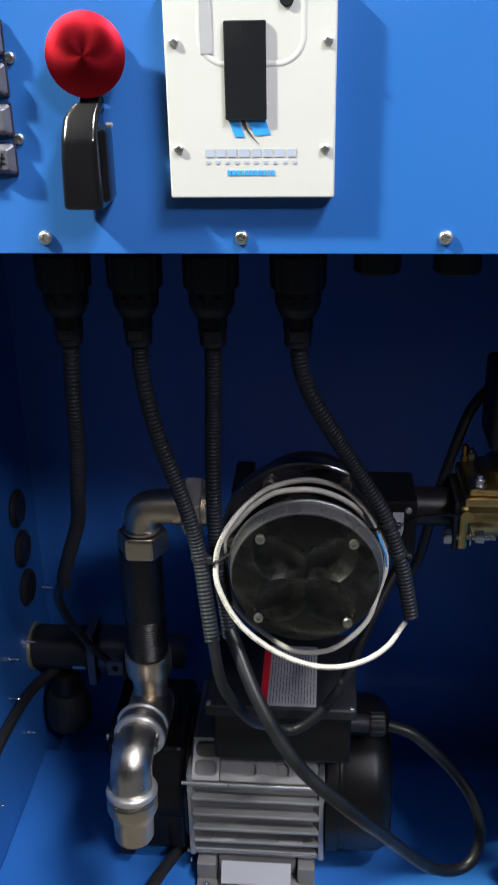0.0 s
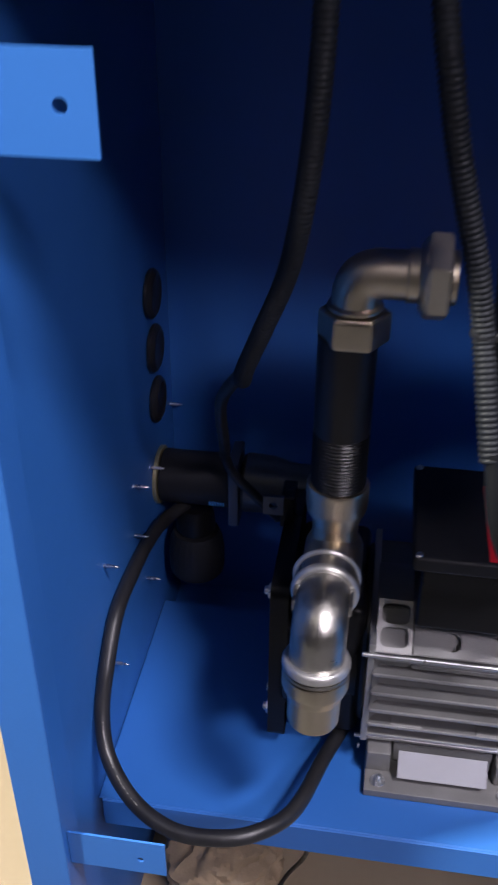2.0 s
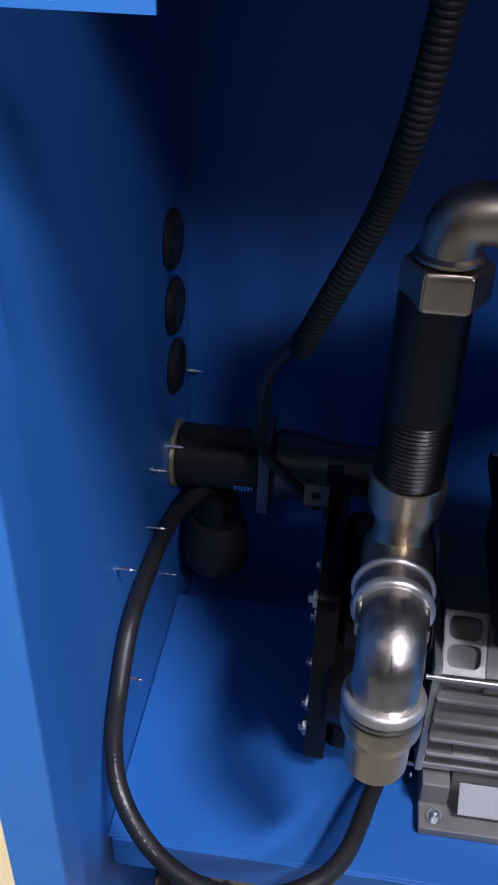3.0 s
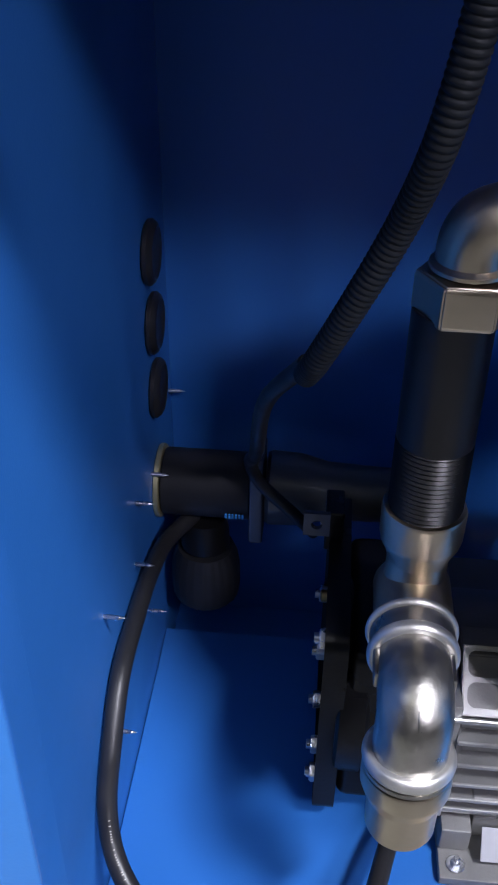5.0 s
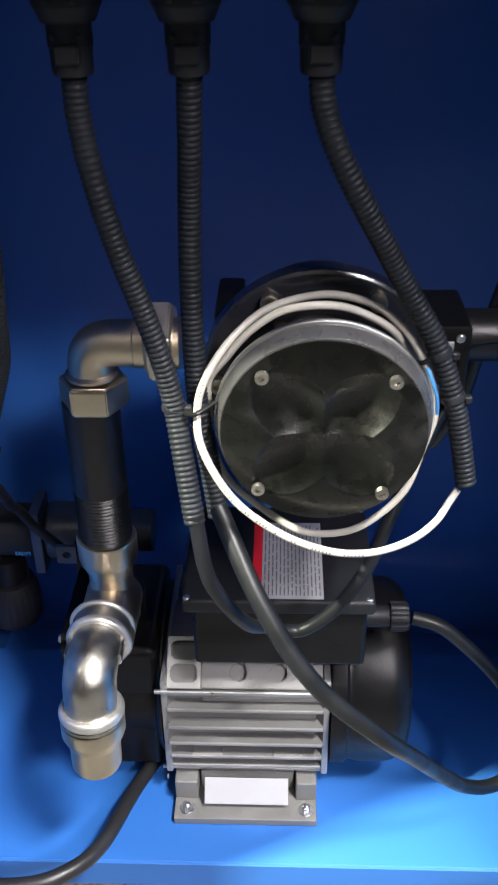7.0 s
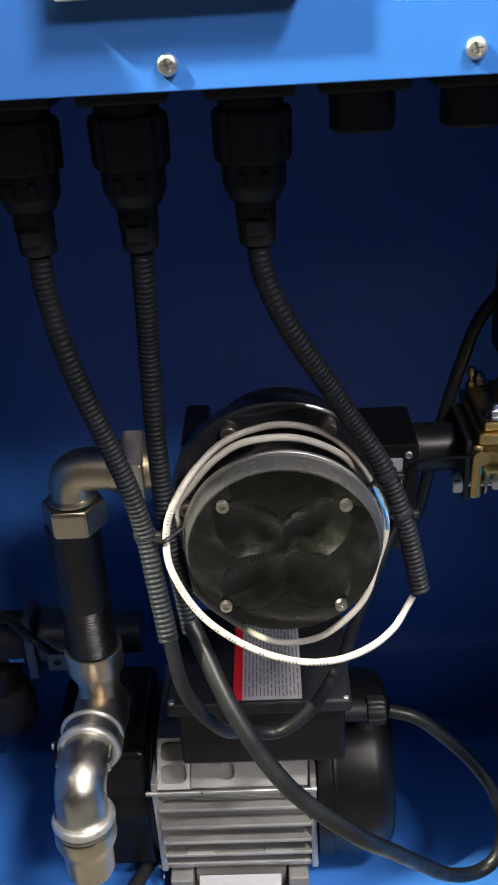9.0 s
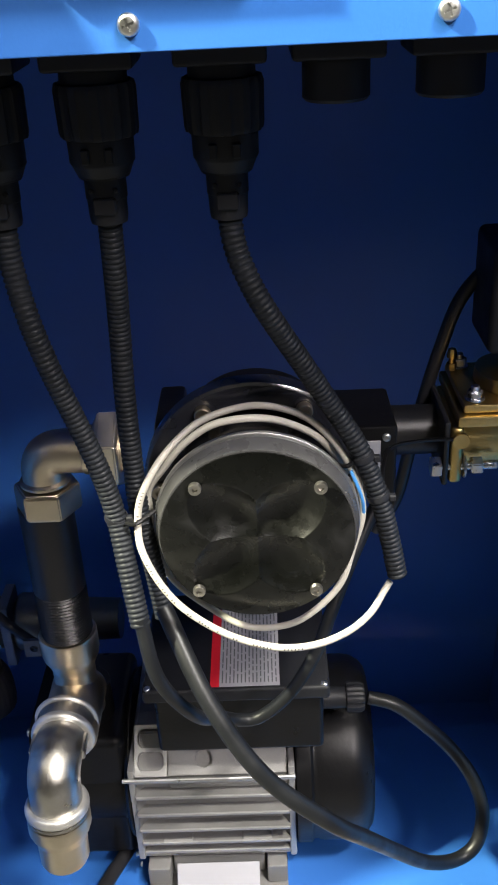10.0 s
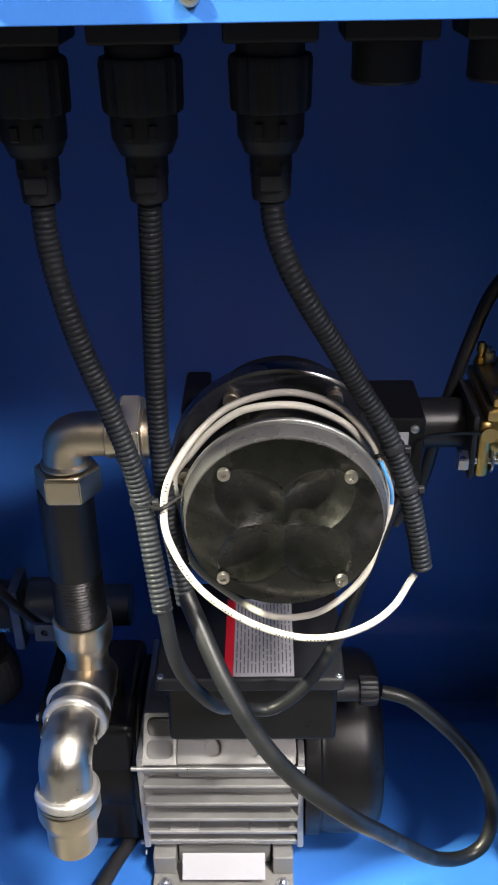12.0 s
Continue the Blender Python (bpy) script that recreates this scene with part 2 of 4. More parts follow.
def pan_screw(at, r, axis="-y", material=None, name="screw", parent=None, group="", label="", socket_head=False, turn=20):
    """A screw head with a cross or hexagon recess cut into its top."""
    bm = bmesh.new()
    seg = 28
    def loop(pts, z):
        return [bm.verts.new((x, y, z)) for x, y in pts]
    def circle(rad):
        return [(rad * math.cos(2 * math.pi * k / seg), rad * math.sin(2 * math.pi * k / seg)) for k in range(seg)]
    if socket_head:
        levels, deep = ((0.98, 0.0), (1.0, 0.12), (1.0, 0.72), (0.96, 0.86), (0.82, 0.92)), 0.5
        hole = [(r * 0.50 * math.cos(math.pi * k / 3), r * 0.50 * math.sin(math.pi * k / 3)) for k in range(6)]
    else:
        levels, deep = ((0.98, 0.0), (1.0, 0.16), (0.96, 0.36), (0.84, 0.52), (0.66, 0.62)), 0.30
        a, b = r * 0.56, r * 0.115
        hole = [(a, -b), (a, b), (b, b), (b, a), (-b, a), (-b, b), (-a, b), (-a, -b), (-b, -b), (-b, -a), (b, -a), (b, -b)]
    t = radians(turn)
    hole = [(x * math.cos(t) - y * math.sin(t), x * math.sin(t) + y * math.cos(t)) for x, y in hole]
    rings = [loop(circle(r * k), r * h) for k, h in levels]
    for lo, hi in zip(rings, rings[1:]):
        for k in range(seg):
            bm.faces.new((lo[k], lo[(k + 1) % seg], hi[(k + 1) % seg], hi[k]))
    top = loop(hole, r * levels[-1][1])
    n = len(top)
    edges = [bm.edges.get((rings[-1][k], rings[-1][(k + 1) % seg])) for k in range(seg)] + [bm.edges.new((top[k], top[(k + 1) % n])) for k in range(n)]
    bmesh.ops.triangle_fill(bm, use_beauty=True, edges=edges)
    floor = loop([(x * 0.8, y * 0.8) for x, y in hole], r * (levels[-1][1] - deep))
    for k in range(n):
        bm.faces.new((top[k], floor[k], floor[(k + 1) % n], top[(k + 1) % n]))
    bm.faces.new(floor)
    bmesh.ops.recalc_face_normals(bm, faces=bm.faces[:])
    turned(bm, Matrix.Translation(at) @ AXES[axis])
    if parent:
        return part(name, bm, material or STEEL, parent, label)
    return solo(name, bm, material or STEEL, label, "screw", group)


def hex_bolt(at, across, h, axis, material, parent, washer=0.0, name="bolt", label=""):
    bm = hexagon(across, h, at, axis)
    if washer:
        lathe(ring(0.001, washer, 0.0012, 0.0003), at, axis, 24, bm)
    lathe(rod(across * 0.3, h * 1.5, 0.0004), at, axis, 16, bm)
    return part(name, bm, material, parent, label)


def lettering(text, at, size, material, name, parent=None, width=0.0, label=""):
    """Flat raised letters that face the front (-y), centred at at."""
    cu = bpy.data.curves.new(name, "FONT")
    cu.body, cu.size, cu.align_x, cu.align_y, cu.extrude = text, size, "CENTER", "CENTER", 0.0001
    ob = bpy.data.objects.new("tmp", cu)
    scene.collection.objects.link(ob)
    me = bpy.data.meshes.new_from_object(ob.evaluated_get(bpy.context.evaluated_depsgraph_get()))
    bpy.data.objects.remove(ob)
    bm = bmesh.new()
    bm.from_mesh(me)
    bpy.data.meshes.remove(me)
    if width:
        xs = [v.co.x for v in bm.verts]
        k = width / (max(xs) - min(xs))
        for v in bm.verts:
            v.co.x *= k
    turned(bm, Matrix.Translation(at) @ pose(0, 0, 0, 90, 0, 0))
    return part(name, bm, material, parent, label, smooth=0)


# ---- room ----
def room():
    # out of view; made dark so little light bounces up under the panel
    solo("ground", box(-4, 4, -4, 3.2, -0.1, -0.004), LOW_BOUNCE_FLOOR, "unseen front floor, kept dark to limit bounced light", "floor", kind="structure")
    solo("floor", box(-4, 4, 0.62, 3.2, -0.1, 0.0), GROUND, "beige floor under and behind the cabinet", "floor", kind="structure")
    solo("ceiling", box(-4, 4, -4, 3.2, 2.9, 3.0), CEILING, "plain pale ceiling", "ceiling", kind="structure")
    for name, b in (("wall_west", (-4.1, -4, -4, 3.2, 0, 2.9)), ("wall_east", (4, 4.1, -4, 3.2, 0, 2.9)),
                    ("wall_south", (-4, 4, -4.1, -4, 0, 2.9)), ("wall_north", (-4, 4, 3.2, 3.3, 0, 2.9))):
        solo(name, box(*b), PLASTER, "plain dark grey wall", "wall", kind="structure")
    # unseen fixtures; the third belongs to the lamp added for the shelf
    for at, sx, sy in ((KEY, 0.6, 0.09), (FILL, 0.5, 0.4), (ADDED_SHELF_LAMP, 0.5, 0.15)):
        lamp = thing("ceiling_lamp", (at[0], at[1], 2.9), "unseen white tube lamp on the ceiling", "lamp", "ceiling lamps")
        part("housing", box(at[0] - sx / 2, at[0] + sx / 2, at[1] - sy / 2, at[1] + sy / 2, 2.83, 2.9, 0.005), WHITE_PLASTIC, lamp)
        part("diffuser", box(at[0] - sx / 2 + .02, at[0] + sx / 2 - .02, at[1] - sy / 2 + .01, at[1] + sy / 2 - .01, 2.80, 2.829, 0.004), LIT, lamp)


room()

# ---- cabinet ----
WX, WX2 = -0.282, 0.29        # inner faces of the side panels
FRONT, BACK = 0.535, 0.955    # front edge of the sides, face of the back
SHELF = 0.253                 # top of the pump shelf
PANEL_Y, PANEL_Z = 0.521, 0.9595


def plate_with_holes(x0, x1, y0, y1, z0, z1, holes, axis):
    """A thin plate with round holes through it, cut as a real mesh."""
    bm = bmesh.new()
    if axis == "x":
        flat = [(y0, z0), (y1, z0), (y1, z1), (y0, z1)]
    else:
        flat = [(x0, z0), (x1, z0), (x1, z1), (x0, z1)]
    edges = []
    vs = [bm.verts.new((a, b, 0)) for a, b in flat]
    edges += [bm.edges.new((vs[i], vs[(i + 1) % 4])) for i in range(4)]
    for a, b, r in holes:
        ring_v = [bm.verts.new((a + r * math.cos(2 * math.pi * k / 28), b + r * math.sin(2 * math.pi * k / 28), 0)) for k in range(28)]
        edges += [bm.edges.new((ring_v[i], ring_v[(i + 1) % 28])) for i in range(28)]
    bmesh.ops.triangle_fill(bm, use_beauty=True, edges=edges)
    faces = bm.faces[:]
    thick = (x1 - x0) if axis == "x" else (y1 - y0)
    ext = bmesh.ops.extrude_face_region(bm, geom=faces)
    bmesh.ops.translate(bm, vec=(0, 0, thick), verts=[g for g in ext["geom"] if isinstance(g, bmesh.types.BMVert)])
    for v in bm.verts:
        a, b, c = v.co
        v.co = Vector((x0 + c, a, b)) if axis == "x" else Vector((a, y0 + c, b))
    return bm


HOLES = [(0.890, 0.591), (0.890, 0.540), (0.890, 0.489)]


def cabinet():
    cab = thing("dispenser_cabinet", (0, 0.75, 0), "blue steel fuel dispenser cabinet with its front cover off", "cabinet")
    part("side_panel", plate_with_holes(WX - 0.0015, WX, FRONT + 0.0225, BACK - 0.00005, 0.0, 1.5, [(y, z, 0.019) for y, z in HOLES], "x"), BLUE, cab, smooth=0)
    part("side_panel", box(WX2, WX2 + 0.0015, FRONT + 0.0225, BACK - 0.00005, 0.0, 1.5), BLUE, cab)
    # folded front posts
    for s, x in ((-1, WX), (1, WX2)):
        a, b = (x - 0.009, x + 0.020) if s < 0 else (x - 0.020, x + 0.009)
        part("front_post", box(a, b, FRONT - 0.003, FRONT + 0.022, 0.0, 1.5, 0.0015), BLUE, cab)
        o = x + s * 0.0075
        part("outer_panel", box(o - 0.0012, o + 0.0012, FRONT + 0.0225, BACK + 0.04, 0.0, 1.5), BLUE, cab)
        part("rear_corner", box(min(x, o) + 0.0018, max(x, o) - 0.0018, BACK + 0.038, BACK + 0.0395, 0.0, 1.5), BLUE, cab)
    part("back_panel", box(WX - 0.0015, WX2 + 0.0015, BACK, BACK + 0.0015, 0.0, 1.5), BLUE, cab)
    # shelf with a folded front lip
    shelf = box(WX + 0.0005, WX2 - 0.0005, 0.645, 0.885, SHELF - 0.002, SHELF, 0.0008, 1)
    box(WX + 0.004, WX2 - 0.004, 0.643, 0.6455, SHELF - 0.031, SHELF - 0.0005, 0.0008, 1, shelf)
    part("shelf", shelf, BLUE, cab)
    # added strip and lip: block floor light behind the shelf, keep the gap dark
    part("rear_light_stop", box(WX + 0.0005, WX2 - 0.0005, 0.8875, BACK - 0.0005, SHELF - 0.040, SHELF - 0.038), BLUE, cab)
    part("light_stop_lip", box(WX + 0.0005, WX2 - 0.0005, 0.8855, 0.8873, SHELF - 0.040, SHELF - 0.006), BLUE, cab)
    # partition under the electronics
    part("partition", box(WX + 0.0005, WX2 - 0.0005, PANEL_Y + 0.003, BACK - 0.0005, PANEL_Z + 0.003, PANEL_Z + 0.005), BLUE, cab)
    part("roof", box(WX - 0.04, WX2 + 0.04, PANEL_Y + 0.003, BACK + 0.04, 1.5, 1.502), BLUE, cab)
    # tabs that held the front cover
    for x0, x1, z0, z1, hole in ((WX + 0.0205, -0.2015, 0.8050, 0.8460, (-0.2162, 0.8250, 0.0032)), (WX + 0.0205, -0.196, 0.332, 0.3645, (-0.213, 0.346, 0.0022)),
                                 (0.2095, WX2 - 0.0205, 0.8050, 0.8460, (0.2242, 0.8250, 0.0032)), (0.204, WX2 - 0.0205, 0.332, 0.3645, (0.221, 0.346, 0.0022))):
        part("tab", plate_with_holes(x0, x1, FRONT + 0.002, FRONT + 0.0035, z0, z1, [hole], "y"), BLUE, cab, smooth=0)
    # control panel
    face = box(WX + 0.0265, WX2 - 0.0265, PANEL_Y, PANEL_Y + 0.002, PANEL_Z, 1.4995, 0.0007, 2)
    panel = part("control_panel", face, BLUE, cab, "flat blue control panel")
    for x in (-0.211, -0.1010, 0.0090, 0.1195, 0.229):
        pan_screw((x, PANEL_Y, PANEL_Z + 0.0092), 0.0040, "-y", STEEL, "screw", panel, label="shiny cross-head screw")
    return cab


cabinet()


def grommet(y, z):
    bm = lathe([(0.0165, -0.004), (0.0185, -0.003), (0.0185, -0.001), (0.0212, 0.0003), (0.0216, 0.003), (0.0195, 0.0055), (0.017, 0.0065), (0.015, 0.005), (0.005, 0.0045), (0, 0.0045)], (WX + 0.001, y, z), "x", 32)
    return solo("cable_grommet", bm, BLACK_RUBBER, "black rubber grommet in the blue side panel", "grommet", "grommets in the side panel")


for y, z in HOLES:
    grommet(y, z)

for y, z in ((0.715, 0.440), (0.717, 0.333), (0.865, 0.431), (0.811, 0.448), (0.828, 0.331), (0.799, 0.404), (0.945, 0.452)):
    bm = lathe([(0.0015, -0.001), (0.0015, 0.007), (0.0012, 0.0072), (0.0014, 0.009), (0.0010, 0.0094), (0, 0.0135)], (WX, y, z), "x", 10)
    solo("screw_tip", bm, ZINC, "bare screw tip through the side panel", "screw", "screw tips")


# ---- things on the control panel ----
def keypad():
    pad = thing("keypad", (-0.140, PANEL_Y, 1.04), "metal keypad with silver square keys on the blue panel", "keypad")
    for c in range(3):
        for r in range(4):
            x, z = -0.1200 - 0.0200 * c, 1.0115 + 0.0200 * r
            base = box(x - 0.0086, x + 0.0086, PANEL_Y - 0.0022, PANEL_Y - 0.0004, z - 0.0086, z + 0.0086, 0.0007, 2)
            k = part("key", base, DARK_CHROME, pad, "dark square key with a raised grey top")
            cap = bmesh.new()
            loops = []
            for half, out in ((0.0079, 0.0023), (0.0077, 0.0030), (0.0054, 0.0064), (0.0048, 0.0068)):
                cut = half * 0.16
                ring_pts = [(half - cut, -half), (half, -half + cut), (half, half - cut), (half - cut, half), (-half + cut, half), (-half, half - cut), (-half, -half + cut), (-half + cut, -half)]
                loops.append([cap.verts.new((x + a, PANEL_Y - out, z + b)) for a, b in ring_pts])
            for low, high in zip(loops, loops[1:]):
                for q in range(8):
                    cap.faces.new((low[q], low[(q + 1) % 8], high[(q + 1) % 8], high[q]))
            cap.faces.new(loops[-1])
            part("top", cap, KEY_FACE, k, "grey satin key top")
            txt = ["#0*", "987", "654", "321"][r][c]
            lettering(txt, (x, PANEL_Y - 0.0070, z), 0.0115, BLACK_PAINT, "digit", k)
    for x, z in ((-0.1097, 1.0215), (-0.1097, 1.0618), (-0.1703, 1.0215), (-0.1703, 1.0618)):
        pan_screw((x, PANEL_Y, z), 0.0030, "-y", STEEL, "screw", pad)


def mushroom():
    at = (-0.0669, PANEL_Y, 1.0630)
    b = thing("mushroom_button", at, "red metallic mushroom push button on the blue panel", "button")
    part("collar", lathe([(0.013, 0), (0.0150, 0.001), (0.0150, 0.004), (0.010, 0.005), (0.010, 0.010), (0, 0.010)], at, "-y", 32), BLACK_PLASTIC, b, "black collar")
    dome = [(0.0204 * k / 10, 0.0125 + 0.0060 - (0.0430 - math.sqrt(0.0430 ** 2 - (0.0204 * k / 10) ** 2))) for k in range(10, -1, -1)]
    part("cap", lathe([(0.0090, 0.0075), (0.0168, 0.0095), (0.0198, 0.0110), (0.0203, 0.0118)] + dome, at, "-y", 64), RED_METAL, b)


def latch():
    t = thing("key_switch_lever", (-0.07, PANEL_Y, 1.015), "black plastic lever lock below the red button", "lever")
    bm = bmesh.new()
    rows = []
    for z, x0, x1, front in ((0.9877, -0.0813, -0.0633, 0.0215), (0.9884, -0.0824, -0.0620, 0.0236), (0.9906, -0.0826, -0.0614, 0.0246), (1.0130, -0.0818, -0.0616, 0.0243), (1.0205, -0.0814, -0.0617, 0.0236), (1.0244, -0.0811, -0.0619, 0.0226), (1.0327, -0.0808, -0.0622, 0.0172), (1.0360, -0.0792, -0.0618, 0.0148), (1.0400, -0.0754, -0.0606, 0.0120)):
        c = 0.0036
        loop = [(x0, PANEL_Y - 0.0040)]
        loop += [(x0 + c - c * math.cos(k * math.pi / 10), PANEL_Y - front + c - c * math.sin(k * math.pi / 10)) for k in range(6)]
        loop += [(x1 - c + c * math.sin(k * math.pi / 10), PANEL_Y - front + c - c * math.cos(k * math.pi / 10)) for k in range(6)]
        loop += [(x1, PANEL_Y - 0.0040)]
        rows.append([bm.verts.new((x, y, z)) for x, y in loop])
    for low, high in zip(rows, rows[1:]):
        for k in range(len(low)):
            j = (k + 1) % len(low)
            bm.faces.new((low[k], low[j], high[j], high[k]))
    bm.faces.new(rows[0])
    bm.faces.new(rows[-1][::-1])
    part("lever", bm, BLACK_ENAMEL, t)
    part("base", box(-0.0710, -0.0582, PANEL_Y - 0.0165, PANEL_Y - 0.0002, 0.9900, 1.0280, 0.003, 2), BLACK_ENAMEL, t)
    part("spine", box(-0.0760, -0.0630, PANEL_Y - 0.0120, PANEL_Y - 0.0002, 0.9940, 1.0330, 0.002, 2), BLACK_PLASTIC, t)
    part("hinge", lathe(rod(0.0048, 0.011), (-0.0725, PANEL_Y - 0.0062, 1.0390), "x", 20), BLACK_PLASTIC, t)
    part("pin", lathe(rod(0.0016, 0.004), (-0.0600, PANEL_Y - 0.010, 1.0290), "x", 12), STEEL, t)


def reader():
    y = PANEL_Y - 0.0095
    r = thing("reader_cover", (0.016, PANEL_Y, 1.04), "white plastic cover plate of a card reader with a black window", "panel")
    part("plate", box(-0.0273, 0.0590, y, PANEL_Y - 0.0002, 0.9916, 1.0960, 0.0012, 2), WHITE_PLASTIC, r)
    # raised rim of a rounded tray in the plate
    cx, hw, low, rad = 0.0166, 0.0261, 1.0575, 0.013
    pts = [(cx - hw, y, 1.0955)]
    for k in range(7):
        a = math.pi + k * math.pi / 12
        pts.append((cx - hw + rad + rad * math.cos(a), y, low + rad + rad * math.sin(a)))
    for k in range(7):
        a = 1.5 * math.pi + k * math.pi / 12
        pts.append((cx + hw - rad + rad * math.cos(a), y, low + rad + rad * math.sin(a)))
    pts.append((cx + hw, y, 1.0955))
    part("tray_rim", turned(tube(pts, 0.0040, 90, 20), Matrix.Translation((0, 0.0037, 0))), WHITE_PLASTIC, r)
    part("window", box(0.0029, 0.0240, y - 0.0022, y - 0.0004, 1.0310, 1.0775, 0.0005, 1), BLACK_GLASS, r, "black window strip")
    for x, z in ((-0.0222, 1.0680), (0.0546, 1.0678), (-0.0220, 1.0167), (0.0538, 1.0165)):
        pan_screw((x, y, z), 0.0025, "-y", STEEL, "screw", r)
    part("lock_hole", lathe(rod(0.0036, 0.0015), (0.0342, y, 1.0868), "-y", 24), BLACK_PLASTIC, r)
    part("tray_sticker", box(-0.0088, -0.0032, y - 0.0004, y - 0.0001, 1.0625, 1.0955), PAPER, r, "pale grey sticker strip", smooth=0)
    mark = bmesh.new()
    for quad in (((0.0044, 1.0308), (0.0097, 1.0308), (0.0125, 1.0225), (0.0076, 1.0225)), ((0.0137, 1.0308), (0.0235, 1.0308), (0.0258, 1.0238), (0.0179, 1.0230))):
        mark.faces.new([mark.verts.new((a, y - 0.0003, b)) for a, b in quad])
    part("blue_mark", mark, INK_BLUE, r, "blue printed mark", smooth=0)
    stroke = bmesh.new()
    prev = None
    for k in range(9):
        u = k / 8
        x, z, w = 0.0117 + 0.0054 * u * u + 0.0029 * u, 1.0308 - 0.0118 * u, 0.0010 * (1 - 0.8 * u)
        a, b = stroke.verts.new((x - w, y - 0.0004, z)), stroke.verts.new((x + w, y - 0.0004, z))
        if prev:
            stroke.faces.new((prev[0], prev[1], b, a))
        prev = (a, b)
    part("black_mark", stroke, INK, r, "curved black stroke", smooth=0)
    # printed lines
    bars = bmesh.new()
    x = -0.0081
    for w in (0.0056, 0.0056, 0.0056, 0.0066, 0.0056, 0.0056, 0.0066, 0.0056):
        box(x, x + w * 0.80, y - 0.0003, y - 0.0001, 1.0126, 1.0166, bm=bars)
        x += w + 0.0002
    part("print", bars, INK_GREY, r, "grey printed line", smooth=0)
    bars = bmesh.new()
    for k in range(10):
        box(-0.0078 + k * 0.0050, -0.0060 + k * 0.0050, y - 0.0003, y - 0.0001, 1.0092, 1.0107, bm=bars)
    part("print", bars, INK_GREY, r, "small printed line", smooth=0)
    bars = bmesh.new()
    for k in range(11):
        box(0.0031 + k * 0.00230, 0.0049 + k * 0.00230, y - 0.0003, y - 0.0001, 1.0033, 1.0059, bm=bars)
    part("print", bars, INK_BLUE, r, "blue printed line", smooth=0)


keypad()
mushroom()
latch()
reader()


# ---- sockets, plugs and conduits ----
def socket(x, y):
    s = thing("panel_socket", (x, y, PANEL_Z), "black round socket under the electronics box", "socket", "sockets")
    part("flange", box(x - 0.0205, x + 0.0205, y - 0.0190, y + 0.0190, PANEL_Z - 0.0150, PANEL_Z + 0.0028, 0.002), BLACK_PLASTIC, s)
    part("barrel", lathe([(0.0150, 0), (0.0154, -0.002), (0.0154, -0.0168), (0.0142, -0.0183), (0.0120, -0.0183), (0.0120, -0.006), (0, -0.006)], (x, y, PANEL_Z - 0.0152), "z", 36), BLACK_PLASTIC, s)
    return s


def plug(x, y):
    p = thing("cable_plug", (x, y, 0.90), "black plastic screw-on cable plug hanging from its socket", "plug", "plugs")
    z = 0.9145
    nut = lathe([(0.0155, 0.0), (0.0172, 0.0006), (0.0178, 0.003), (0.0182, 0.0215), (0.0174, 0.0240), (0.0158, 0.0245), (0.0155, 0)], (x, y, z), "z", 96, ribs=12, rib=0.0008)
    part("coupling_nut", nut, BLACK_PLASTIC, p)
    part("shell", lathe([(0.0150, 0.001), (0.0156, -0.001), (0.0154, -0.0110), (0.0146, -0.0122), (0.0126, -0.0170), (0.0116, -0.0180), (0.0110, -0.0185), (0, -0.012)], (x, y, z), "z", 40), BLACK_PLASTIC, p)
    part("shell_band", lathe(ring(0.0120, 0.0124, 0.0022), (x, y, z - 0.0182), "z", 36), BLACK_PLASTIC, p)
    for dx in (-0.0075, 0.0035):
        part("latch", box(x + dx, x + dx + 0.0040, y - 0.0166, y - 0.0135, z - 0.0098, z - 0.0030, 0.0006, 1), BLACK_PLASTIC, p)
    clamp = lathe([(0.0094, -0.015), (0.0100, -0.0185), (0.0100, -0.028), (0.0095, -0.0285), (0.0093, -0.0375), (0.0088, -0.0400), (0.0072, -0.0405), (0, -0.0405)], (x, y, z), "z", 32)
    part("cable_clamp", clamp, BLACK_PLASTIC, p)
    part("clamp_pad", box(x - 0.0055, x + 0.0055, y - 0.0118, y - 0.004, z - 0.0345, z - 0.0265, 0.0008, 1), BLACK_PLASTIC, p)
    for dx in (-0.0058, 0.0058):
        pan_screw((x + dx, y - 0.0092, z - 0.0232), 0.0013, "-y", BLACK_PLASTIC, "clamp_screw", p)
    return p


PLUG_Y = 0.617
for x in (-0.121, -0.0725, -0.0210, 0.0370):
    socket(x, PLUG_Y)
    plug(x, PLUG_Y)
for x in (0.0885, 0.140, 0.192):
    socket(x, PLUG_Y)


def conduit(pts, label):
    return solo("corrugated_conduit", corrugated(pts, 0.0061), CONDUIT, label, "conduit", "conduits")


conduit([(-0.121, 0.617, 0.877), (-0.1224, 0.6151, 0.831), (-0.1258, 0.6235, 0.7898), (-0.1315, 0.6328, 0.7494), (-0.1399, 0.6522, 0.7123), (-0.1537, 0.6648, 0.6747), (-0.1665, 0.681, 0.6398), (-0.1713, 0.6992, 0.6214)], "black corrugated conduit that runs down to the filter pipe")
conduit([(-0.0725, 0.617, 0.877), (-0.072, 0.6162, 0.8545), (-0.0666, 0.6109, 0.8273), (-0.0601, 0.6125, 0.7977), (-0.052, 0.6152, 0.7685), (-0.0431, 0.6152, 0.7374), (-0.0368, 0.6131, 0.7082), (-0.0319, 0.6025, 0.6804), (-0.026, 0.5892, 0.6464)], "black corrugated conduit tied to the white cable coil")
